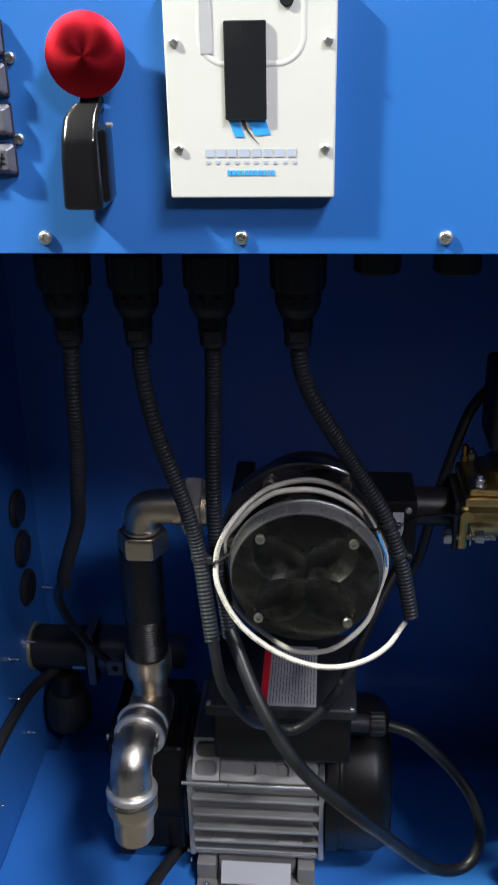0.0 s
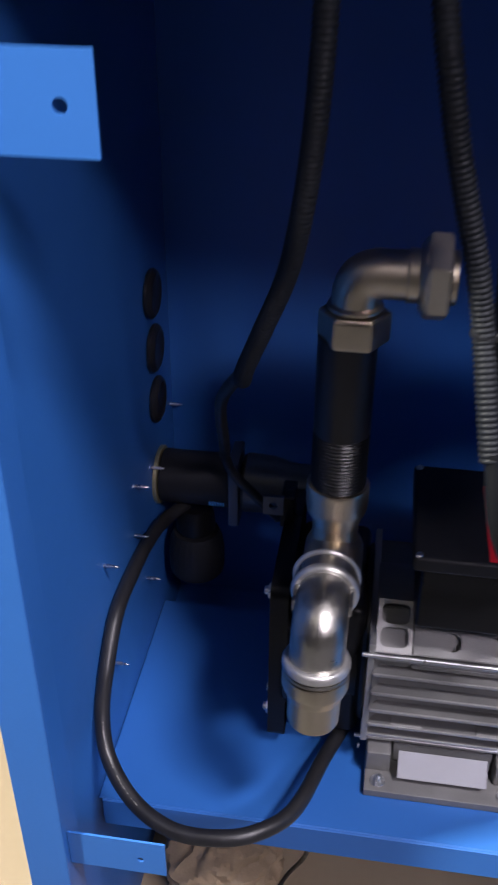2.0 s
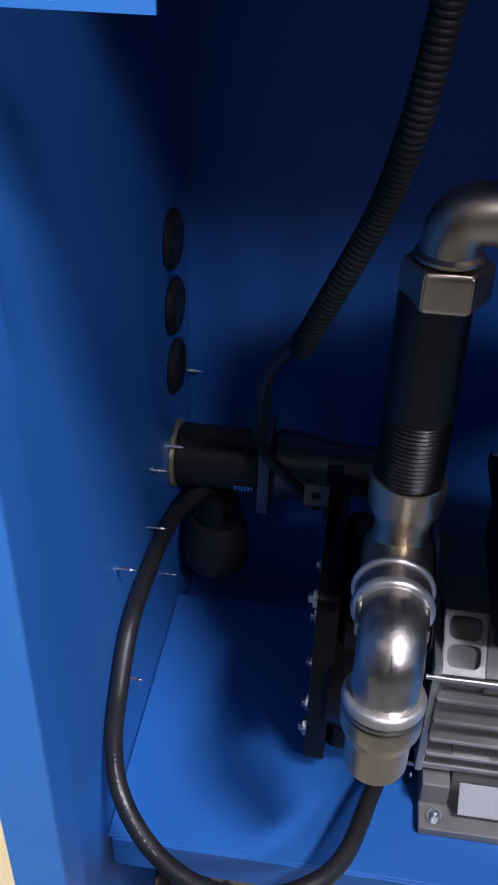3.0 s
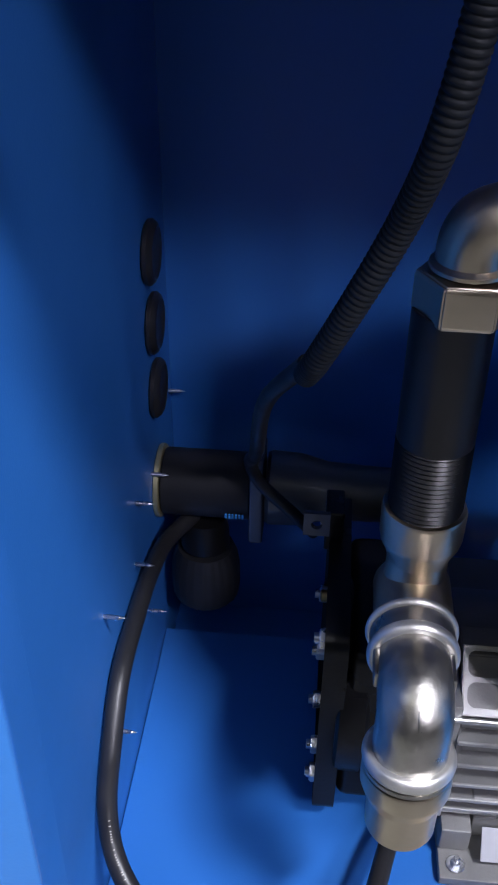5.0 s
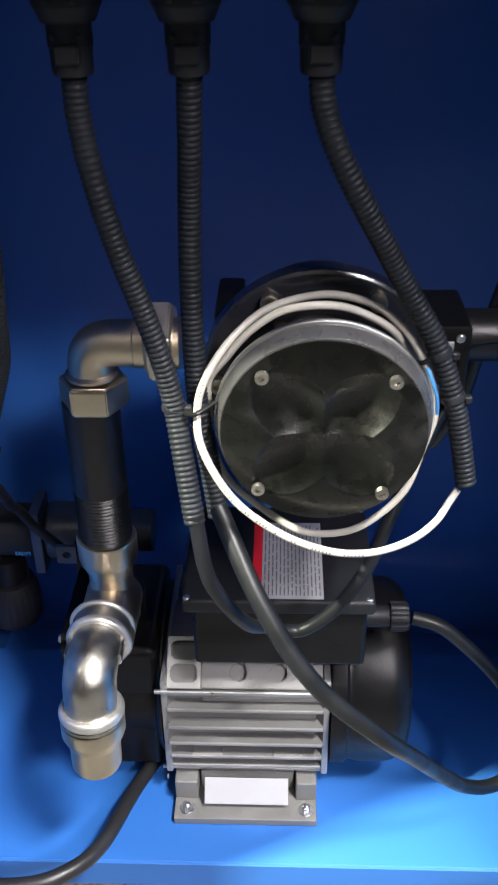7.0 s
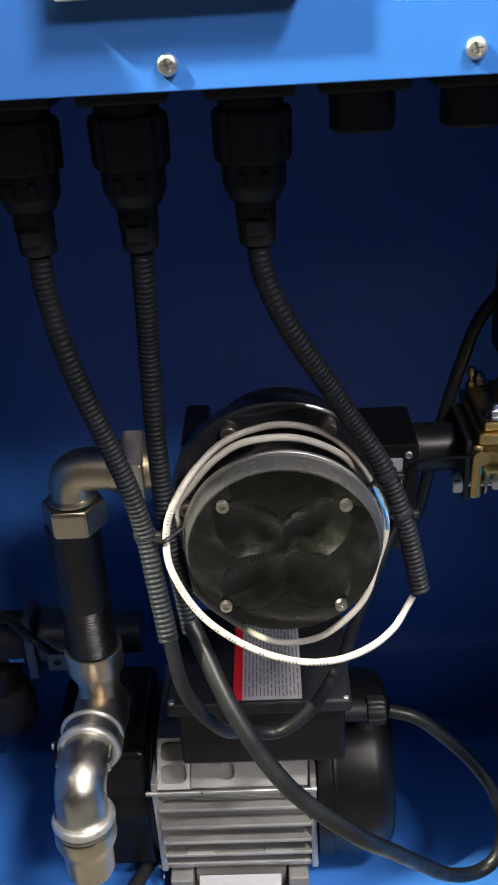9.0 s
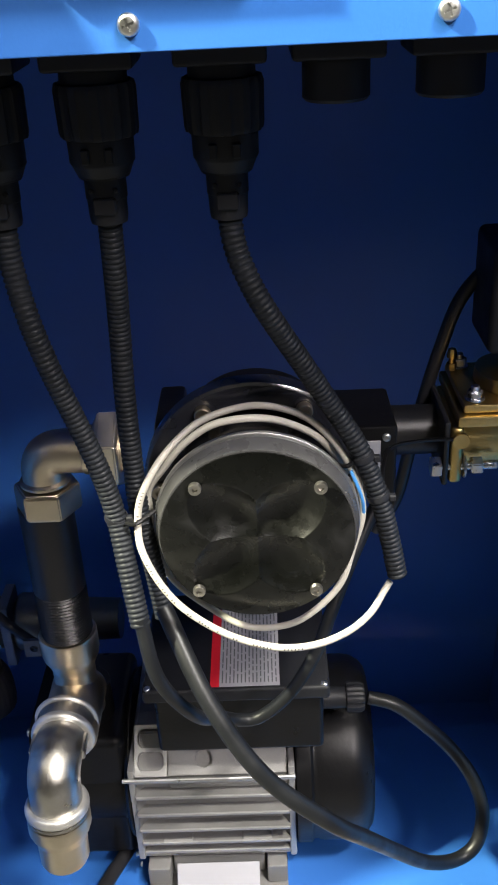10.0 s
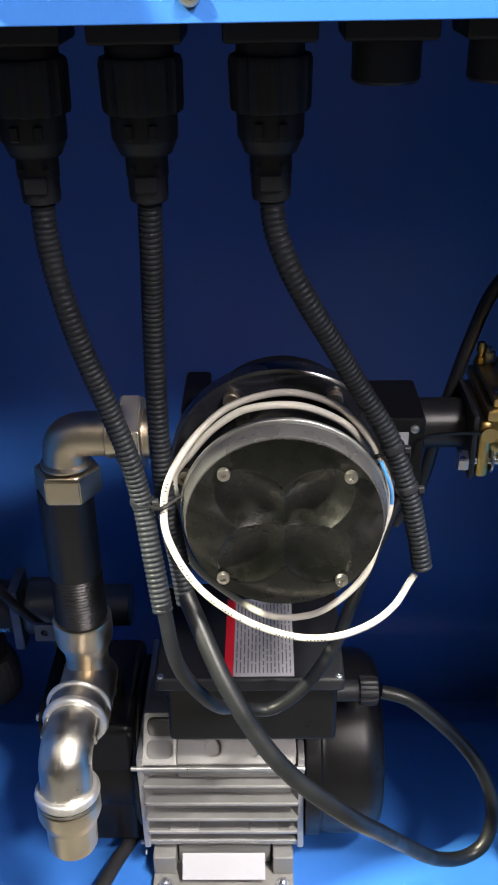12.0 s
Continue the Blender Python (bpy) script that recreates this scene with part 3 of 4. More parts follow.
conduit([(-0.021, 0.617, 0.877), (-0.0231, 0.6256, 0.8397), (-0.0253, 0.6332, 0.8093), (-0.0265, 0.6324, 0.7729), (-0.0263, 0.6303, 0.7325), (-0.0246, 0.6242, 0.6987), (-0.0186, 0.6169, 0.6623), (-0.0145, 0.6087, 0.6365)], "straight black corrugated conduit beside the flow meter")
conduit([(0.037, 0.617, 0.877), (0.0393, 0.6150, 0.8590), (0.0465, 0.6120, 0.8400), (0.0563, 0.6138, 0.8206), (0.0697, 0.6211, 0.7956), (0.0846, 0.6274, 0.768), (0.1021, 0.6276, 0.7373), (0.1147, 0.625, 0.7033), (0.1209, 0.6224, 0.6771), (0.1255, 0.6193, 0.6533)], "black corrugated conduit over the flow meter")


# ---- flow meter ----
MX, MZ = 0.0435, 0.697


def meter_cover():
    """Front disc with four round dished scoops that meet in creases."""
    bm = bmesh.new()
    R, y, cz = 0.0550, 0.6005, MZ - 0.0018
    nr, na = 170, 360
    def depth(px, pz):
        u, v = (abs(px) + abs(pz)) * 0.7071, (abs(px) - abs(pz)) * 0.7071
        d = max(0.0, 0.0078 * (1 - ((u - 0.0215) / 0.0265) ** 2 - (v / 0.0187) ** 2))
        dome = 6.0 * max(0.0, math.hypot(px, pz) - 0.034) ** 2
        return dome + (d + 0.000028 * math.sin(d * 9000) if d > 0.0002 else d)
    rings = []
    for i in range(nr + 1):
        r = R * i / nr
        if i == 0:
            rings.append([bm.verts.new((MX, y + depth(0, 0), cz))])
        else:
            rings.append([bm.verts.new((MX + r * math.cos(2 * math.pi * k / na), y + depth(r * math.cos(2 * math.pi * k / na), r * math.sin(2 * math.pi * k / na)), cz + r * math.sin(2 * math.pi * k / na))) for k in range(na)])
    for a, b in zip(rings, rings[1:]):
        for k in range(na):
            j = (k + 1) % na
            if len(a) == 1:
                bm.faces.new((a[0], b[k], b[j]))
            else:
                bm.faces.new((a[k], a[j], b[j], b[k]))
    edge = rings[-1]
    for rr, dy in ((R + 0.0001, 0.0042), (R - 0.002, 0.0043)):
        nxt = [bm.verts.new((MX + rr * math.cos(2 * math.pi * k / na), y + dy, cz + rr * math.sin(2 * math.pi * k / na))) for k in range(na)]
        for k in range(na):
            bm.faces.new((edge[k], edge[(k + 1) % na], nxt[(k + 1) % na], nxt[k]))
        edge = nxt
    return bm


def flow_meter():
    t = thing("flow_meter", (MX, 0.68, MZ), "black round flow meter with a scooped cover and steel screws", "flow meter")
    part("cover", meter_cover(), PRINTED, t, "black cover with four scooped petals", smooth=25)
    for x, z in ((0.0108, 0.7318), (0.0790, 0.7296), (0.0085, 0.6628), (0.0760, 0.6608)):
        pan_screw((x, 0.6000, z), 0.0036, "-y", GALV, "screw", t, label="steel socket screw", socket_head=True, turn=40 * x / 0.03)
    part("rim", lathe([(0.050, 0.6040), (0.0553, 0.6040), (0.0556, 0.6042), (0.0584, 0.6138), (0.0580, 0.6145), (0.050, 0.6146)], (MX, 0, MZ - 0.0012), "y", 96), RIM_GREY, t, "satin grey rim behind the cover")
    part("drum", lathe([(0.040, 0.6188), (0.0545, 0.6190), (0.0550, 0.620), (0.0550, 0.626), (0.0520, 0.628), (0.0520, 0.655), (0.040, 0.656)], (MX, 0, MZ), "y", 72), BLACK_GLOSS, t)
    part("bright_ring", lathe([(0.050, 0.6147), (0.0580, 0.6147), (0.0589, 0.6153), (0.0590, 0.6175), (0.0580, 0.6185), (0.050, 0.6186)], (MX, 0, MZ), "y", 96), STEEL, t, "bright metal ring")
    part("flange", lathe([(0.040, 0.6565), (0.0668, 0.6565), (0.0673, 0.6567), (0.0688, 0.6576), (0.0691, 0.6580), (0.0692, 0.6690), (0.0680, 0.6705), (0.040, 0.671)], (MX, 0, MZ), "y", 128), FLANGE_GLOSS, t, "glossy black flange")
    for k in range(6):
        a = radians(60 * k)
        hex_at = (MX + 0.0595 * math.cos(a), 0.656, MZ + 0.0595 * math.sin(a))
        part("flange_screw", lathe([(0, -0.003), (0.0021, -0.003), (0.0022, -0.0054), (0.0044, -0.0056), (0.0049, -0.0050), (0.0049, 0.0), (0, 0)], hex_at, "y", 24), NICKEL, t)
    body = lathe([(0.0, 0.671), (0.050, 0.671), (0.052, 0.673), (0.052, 0.715), (0.048, 0.722), (0, 0.722)], (MX, 0, MZ), "y", 64)
    part("body", body, BLACK_PAINT, t)
    for s in (-1, 1):
        xa, xb = (MX - 0.062, MX - 0.045) if s < 0 else (MX + 0.045, MX + 0.088)
        part("port_block", box(xa, xb, 0.675, 0.731, 0.672, 0.732 if s < 0 else 0.7245, 0.003), BLACK_PAINT, t)
    part("side_label", box(0.1120, 0.1210, 0.6738, 0.6748, 0.688, 0.7150, 0.0003, 1), PAPER, t, "pale label on the port block")
    pan_screw((0.1245, 0.6748, 0.7170), 0.0028, "-y", STEEL, "block_screw", t)


flow_meter()


def white_coil():
    tail = [(0.1212, 0.6187, 0.6494), (0.1172, 0.6165, 0.6433), (0.1083, 0.6065, 0.6356), (0.0935, 0.5968, 0.6298), (0.0733, 0.5901, 0.6266), (0.0507, 0.588, 0.628), (0.0251, 0.5884, 0.6376), (0.0024, 0.59, 0.654), (-0.0121, 0.5943, 0.6706), (-0.0221, 0.6013, 0.69), (-0.0239, 0.6088, 0.704), (-0.0214, 0.6114, 0.7181), (-0.0143, 0.6178, 0.7311), (-0.0035, 0.6292, 0.7414), (0.0114, 0.6413, 0.7495), (0.0305, 0.6488, 0.7535), (0.0494, 0.6472, 0.756), (0.0696, 0.6413, 0.7528), (0.0846, 0.6342, 0.7435), (0.0959, 0.6296, 0.7276), (0.103, 0.626, 0.7101), (0.1045, 0.6237, 0.6938)]
    turn = [(0.0995, 0.624, 0.6719), (0.0921, 0.6213, 0.6477), (0.0764, 0.6195, 0.629), (0.0587, 0.6185, 0.6187), (0.0345, 0.619, 0.6182), (0.0116, 0.6224, 0.6313), (-0.0104, 0.6273, 0.651), (-0.0194, 0.6305, 0.6775), (-0.0192, 0.6301, 0.6975), (-0.0188, 0.6285, 0.7135), (-0.0088, 0.6254, 0.7292), (0.0034, 0.6225, 0.7454), (0.0184, 0.6207, 0.7575), (0.0328, 0.6206, 0.7614), (0.049, 0.6232, 0.7603), (0.0636, 0.6286, 0.7536), (0.0786, 0.633, 0.7427), (0.0898, 0.6376, 0.7275), (0.0968, 0.6417, 0.7125)]
    coil = thing("signal_cable", (MX, 0.63, MZ), "white printed cable coiled round the flow meter", "cable")
    part("jacket", tube(tail + turn, 0.0021, 420, 14), CABLE_WHITE, coil)
    part("blue_core", tube([(0.0970, 0.6185, 0.7275), (0.1003, 0.6160, 0.7200), (0.1034, 0.6160, 0.7100), (0.1046, 0.6175, 0.7000)], 0.0010, 30, 10), CABLE_BLUE, coil)
    # printed marks on the jacket
    P, L = spline(tail, 200)
    marks = bmesh.new()
    rng = random.Random(4)
    for k in range(34, 120):
        if rng.random() < 0.55:
            at = P[k] + Vector((0, -0.00206, 0.0002))
            d = (P[k + 1] - P[k]).normalized()
            bar = box(-0.00035, 0.00035, -0.0001, 0.0001, -0.0006, 0.0006)
            turned(bar, Matrix.Translation(at) @ Matrix.Rotation(-math.atan2(d.z, d.x), 4, "Y"))
            join(marks, bar)
    part("print", marks, INK, coil, "grey printed marks", smooth=0)


white_coil()


def tie(name, centre, r, normal, tail):
    n = Vector(normal).normalized()
    t = thing(name, centre, "black nylon cable tie round a conduit", "cable tie", "cable ties")
    m = n.to_track_quat("Z", "X").to_matrix().to_4x4()
    part("band", lathe([(r - 0.0012, -0.0019), (r - 0.0002, -0.0019), (r, -0.0015), (r, 0.0015), (r - 0.0002, 0.0019), (r - 0.0012, 0.0019)], centre, m=m, seg=40), BLACK_PLASTIC, t)
    if tail:
        part("tail", tube(tail, 0.0013, 24, 8), BLACK_PAINT, t)
    part("lock", box(centre[0] + r - 0.001, centre[0] + r + 0.003, centre[1] - 0.004, centre[1], centre[2] - 0.002, centre[2] + 0.002, 0.0006, 1), BLACK_PLASTIC, t)



tie("cable_tie", (-0.0364, 0.613, 0.706), 0.0068, (0.3, -0.2, 1), [(-0.030, 0.606, 0.706), (-0.024, 0.604, 0.707), (-0.014, 0.612, 0.710)])
tie("cable_tie", (0.1046, 0.6273, 0.7310), 0.0068, (-0.35, 0.1, 1), [(0.0985, 0.6215, 0.7310), (0.0950, 0.6220, 0.7285), (0.0900, 0.6260, 0.7270)])
tie("cable_tie", (0.1137, 0.6252, 0.7060), 0.0068, (-0.3, 0.1, 1), [(0.1165, 0.6310, 0.7080), (0.1195, 0.6500, 0.7110), (0.1270, 0.6690, 0.7130), (0.1500, 0.6780, 0.7120), (0.1715, 0.6800, 0.7105)])


# ---- pump and motor ----
MY, MMZ = 0.778, 0.345         # motor axis


def slotted_plate(xa, xb, ya, yb, za, zb, slots):
    """A cast plate with pockets through it; each slot is x0, x1, y0, y1 and the radius of its corners."""
    own = bmesh.new()
    def add(pts):
        vs = [own.verts.new((x, y, zb)) for x, y in pts]
        return vs, [own.edges.new((vs[k], vs[(k + 1) % len(vs)])) for k in range(len(vs))]
    outer, edges = add([(xa, ya), (xb, ya), (xb, yb), (xa, yb)])
    loops = [outer]
    for s0, s1, t0, t1, rad in slots:
        pts = []
        for cx, cy, a0 in ((s1 - rad, t0 + rad, -90), (s1 - rad, t1 - rad, 0), (s0 + rad, t1 - rad, 90), (s0 + rad, t0 + rad, 180)):
            pts += [(cx + rad * math.cos(radians(a0 + 17 * k + 2)), cy + rad * math.sin(radians(a0 + 17 * k + 2))) for k in range(6)]
        vs, es = add(pts)
        loops.append(vs)
        edges += es
    bmesh.ops.triangle_fill(own, use_beauty=True, edges=edges)
    for vs in loops:
        low = [own.verts.new((v.co.x, v.co.y, za)) for v in vs]
        for i in range(len(vs)):
            j = (i + 1) % len(vs)
            own.faces.new((vs[i], vs[j], low[j], low[i]))
    bmesh.ops.recalc_face_normals(own, faces=own.faces[:])
    rim = [e for e in own.edges if all(abs(v.co.z - zb) < 1e-6 for v in e.verts) and len(e.link_faces) == 2 and abs(e.link_faces[0].normal.z - e.link_faces[1].normal.z) > 0.5]
    bmesh.ops.bevel(own, geom=rim, offset=0.0007, segments=2, affect="EDGES")
    return own


def motor():
    t = thing("pump_motor", (0.0, MY, SHELF), "grey finned electric motor with black end covers, bolted down", "motor")
    x0, x1 = -0.070, 0.058
    core = lathe([(0, 0), (0.058, 0), (0.058, x1 - x0), (0, x1 - x0)], (x0, MY, MMZ), "x", 64)
    part("core", core, ALU, t)
    zs = [0.3845, 0.3700, 0.3515, 0.3325, 0.3125, 0.2970]
    tips = [0.7055, 0.7015, 0.6995, 0.6995, 0.7030, 0.7065]
    for i, z in enumerate(zs):
        h = MY - tips[i]
        th = 0.0025 if i else 0.0030
        fin = box(x0, x1, MY - h, MY + h, z - th / 2, z + th / 2, 0.0007, 2)
        if 4 <= i <= 4:
            for xx in (-0.052, 0.016):
                box(xx, xx + 0.026, MY - h + 0.0005, MY - h + 0.01, z - 0.004, z + 0.0025, 0.001, 1, fin)
        blade = part("fin", fin, ALU, t)
        # strip along the fin tip; its pale colour stands for an edge highlight
        part("edge", box(x0 + 0.001, x1 - 0.001, MY - h - 0.0006, MY - h + 0.0012, z - th / 2 - 0.0001, z + th / 2 + 0.0002, 0.0006, 2), ALU_LIT_EDGE, blade, "fin edge lightened as if catching light")
        if i:
            # floor of the bay over this fin, leaning like cast metal, with flared ends
            zt, zb, y0 = zs[i - 1] - 0.0016, z + 0.0014, tips[i]
            bay = bmesh.new()
            loops = []
            for x, e in ((x0 + 0.0006, -0.0060), (x0 + 0.0022, -0.0040), (x0 + 0.0042, -0.0015), (x0 + 0.0065, 0.0), (x1 - 0.0065, 0.0), (x1 - 0.0042, -0.0015), (x1 - 0.0022, -0.0040), (x1 - 0.0006, -0.0060)):
                loops.append([bay.verts.new((x, a, b)) for a, b in ((y0 + 0.0165 + 2.0 * e, zt), (y0 + 0.0110 + 1.4 * e, zb), (y0 + 0.04, zb), (y0 + 0.04, zt))])
            for a, b in zip(loops, loops[1:]):
                for k in range(4):
                    bay.faces.new((a[k], b[k], b[(k + 1) % 4], a[(k + 1) % 4]))
            bay.faces.new(loops[0])
            bay.faces.new(loops[-1][::-1])
            part("bay", bay, ALU, t)
    for xa in (x0 - 0.0045, x1 - 0.001):
        rim = box(xa, xa + 0.0055, 0.7050, 2 * MY - 0.7050, 0.2900, 0.3980, 0.0012, 2)
        part("end_rim", rim, ALU_LIT_EDGE, t)
    # upper shoulder below the terminal box, with two bosses and two pockets at its end
    def slab(xa, xb, lift=0.0):
        own = bmesh.new()
        prof = [(0.7065, 0.3885), (0.7065, 0.3935), (0.736, 0.4200), (0.760, 0.4200), (0.760, 0.3885)]
        prof = [(a, b + lift) for a, b in prof]
        va = [own.verts.new((xa, a, b)) for a, b in prof]
        vb = [own.verts.new((xb, a, b)) for a, b in prof]
        own.faces.new(va)
        own.faces.new(vb[::-1])
        for k in range(5):
            own.faces.new((va[k], va[(k + 1) % 5], vb[(k + 1) % 5], vb[k]))
        bmesh.ops.bevel(own, geom=own.edges[:], offset=0.001, segments=2, affect="EDGES")
        return own
    part("shoulder", slab(-0.041, x1 - 0.002, -0.0130), ALU, t)
    for y, z in ((0.7040, 0.3885), (0.7135, 0.2865)):
        part("tie_rod", lathe(rod(0.0019, x1 - x0 + 0.014, 0.0004), (x0 - 0.009, y, z), "x", 16), STEEL, t, "shiny steel tie rod")
    part("pocket_floor", slab(x0 + 0.001, -0.0415, -0.0100), ALU, t)
    tilt = Matrix.Translation((0, 0.7065, 0.3915)) @ Matrix.Rotation(math.atan2(0.0265, 0.0295), 4, "X")
    part("shoulder_face", turned(slotted_plate(-0.0415, x1 - 0.002, -0.0005, 0.040, -0.014, -0.0014, [(xx - 0.0070, xx + 0.0070, 0.0050, 0.0190, 0.0069) for xx in (-0.012, 0.0205)]), tilt), ALU, t, "cast shoulder with two round blind holes")
    part("pocket_frame", turned(slotted_plate(x0 + 0.0005, -0.042, -0.001, 0.040, -0.008, 0.0002, [(x0 + 0.0035, -0.045, 0.0035, 0.0185, 0.0052), (x0 + 0.0035, -0.045, 0.0215, 0.0370, 0.0052)]), tilt), ALU_LIT_EDGE, t)
    # foot
    part("foot", box(-0.068, 0.054, 0.680, 0.875, SHELF + 0.0004, SHELF + 0.008, 0.0012, 2), ALU, t)
    for a, b, c in ((-0.068, -0.048, 0.700), (0.036, 0.054, 0.700), (-0.0465, 0.0345, 0.712)):
        part("pedestal", box(a, b, c, 0.860, SHELF + 0.0082, 0.2825, 0.002, 2), ALU, t)
    lab = box(-0.042, 0.0295, -0.001, 0.0, -0.011, 0.011, 0.0003, 1)
    turned(lab, Matrix.Translation((0, 0.697, 0.2765)) @ Matrix.Rotation(radians(-38), 4, "X"))
    part("sticker", lab, PAPER, t, "blank whitish sticker on the foot", smooth=0)
    for xx in (-0.057, 0.045):
        hex_bolt((xx, 0.690, SHELF + 0.008), 0.0065, 0.0055, "z", ZINC, t, washer=0.0062)
    # fan cover
    fan = lathe([(0.0627, 0.0000), (0.0804, 0.0009), (0.0815, 0.0028), (0.0815, 0.0130), (0.0787, 0.0153), (0.0784, 0.0186), (0.0798, 0.0242), (0.0798, 0.0465), (0.0781, 0.0549), (0.0735, 0.0623), (0.0684, 0.0660), (0.0638, 0.0670), (0.0000, 0.0670)], (x1 + 0.005, MY, MMZ), "x", 72)
    part("fan_cover", fan, BLACK_PAINT, t, "black sheet fan cover")
    # pump head
    head = lathe([(0, 0), (0.066, 0), (0.0685, 0.002), (0.0685, 0.018), (0.060, 0.021), (0.060, 0.060), (0.072, 0.063), (0.074, 0.0655), (0.074, 0.0668), (0, 0.0668)], (-0.142, MY, MMZ), "x", 64)
    box(-0.138, -0.078, 0.722, 0.835, 0.275, 0.415, 0.008, 3, head)
    part("pump_head", head, BLACK_PAINT, t, "black pump housing")
    plate = box(-0.148, -0.1425, 0.716, 0.858, 0.266, 0.432, 0.010, 3)
    part("pump_flange", plate, BLACK_PAINT, t)
    for y, z in ((0.850, 0.340), (0.806, 0.326), (0.800, 0.280), (0.760, 0.280), (0.735, 0.283), (0.735, 0.415), (0.84, 0.42)):
        part("washer", lathe(ring(0.004, 0.0092, 0.0016, 0.0004), (-0.1480, y, z), "-x", 24), BRASS_DULL, t, "yellowish washer")
        hex_bolt((-0.1496, y, z), 0.0115, 0.0062, "-x", ZINC, t)
    for z in (0.275, 0.380):
        pan_screw((-0.0745, 0.712, z), 0.0022, "-x", STEEL, "screw", t)
    part("lug", plate_with_holes(-0.1700, -0.1530, 0.800, 0.8035, 0.4400, 0.4580, [(-0.1615, 0.449, 0.0036)], "y"), CLAMP, t, "grey drilled lug", smooth=0)
    part("lug_arm", box(-0.1560, -0.1440, 0.8036, 0.830, 0.425, 0.456, 0.001, 1), BLACK_PAINT, t)
    part("drain_plug", lathe([(0, 0), (0.0042, 0), (0.0045, 0.001), (0.0045, 0.006), (0.003, 0.007), (0, 0.007)], (-0.1482, 0.836, 0.352), "-x", 20), BRASS, t, "small brass plug")
    # terminal box
    part("terminal_box", box(-0.044, 0.0860, 0.696, 0.800, 0.428, 0.486, 0.004, 3), BLACK_PAINT, t)
    lid = box(-0.051, 0.0905, 0.689, 0.806, 0.4865, 0.499, 0.003, 3)
    lidp = part("lid", lid, BLACK_PLASTIC, t)
    for xx in (-0.0468, 0.0862):
        for yy in (0.6930, 0.801):
            pan_screw((xx, yy, 0.4985), 0.0028, "z", ZINC, "lid_screw", t)
    # rating label on the lid
    part("label", box(0.0075, 0.0530, 0.6925, 0.7825, 0.4991, 0.4995), PAPER, t, "white rating label", smooth=0)
    part("label_band", box(0.0005, 0.0074, 0.6925, 0.7825, 0.4991, 0.4995), RED_PRINT, t, "red band of the label", smooth=0)
    rows = bmesh.new()
    rng = random.Random(2)
    for k in range(15):
        x = 0.0093 + k * 0.0029
        y = 0.696
        while y < 0.775:
            l = rng.uniform(0.004, 0.014)
            box(x, x + 0.0009, y, min(y + l, 0.779), 0.4995, 0.4996, bm=rows)
            y += l + rng.uniform(0.0012, 0.003)
    part("label_print", rows, FAINT_INK, t, "rows of small print", smooth=0)
    # cable gland
    g = part("cable_gland", lathe(rod(0.0085, 0.020), (0.0850, 0.714, 0.464), "x", 24), BLACK_PLASTIC, t)
    nut = lathe([(0.005, 0), (0.0105, 0), (0.0110, 0.001), (0.0110, 0.011), (0.0095, 0.014), (0.005, 0.0145)], (0.1045, 0.714, 0.464), "x", 72, ribs=12, rib=0.0008)
    part("gland_nut", nut, BLACK_PLASTIC, g)


motor()


# ---- pipework ----
def tight_elbow(a, corner, b, r):
    """A cast elbow: two straight legs with a short bend between."""
    a, c, b = Vector(a), Vector(corner), Vector(b)
    k = 0.016
    p, q = c + (a - c).normalized() * k, c + (b - c).normalized() * k
    pts = [a, a.lerp(p, 0.5)] + [p * (1 - u) ** 2 + c * 2 * u * (1 - u) + q * u * u for u in [i / 16 for i in range(17)]] + [q.lerp(b, 0.5), b]
    return sweep(pts, r, 36)


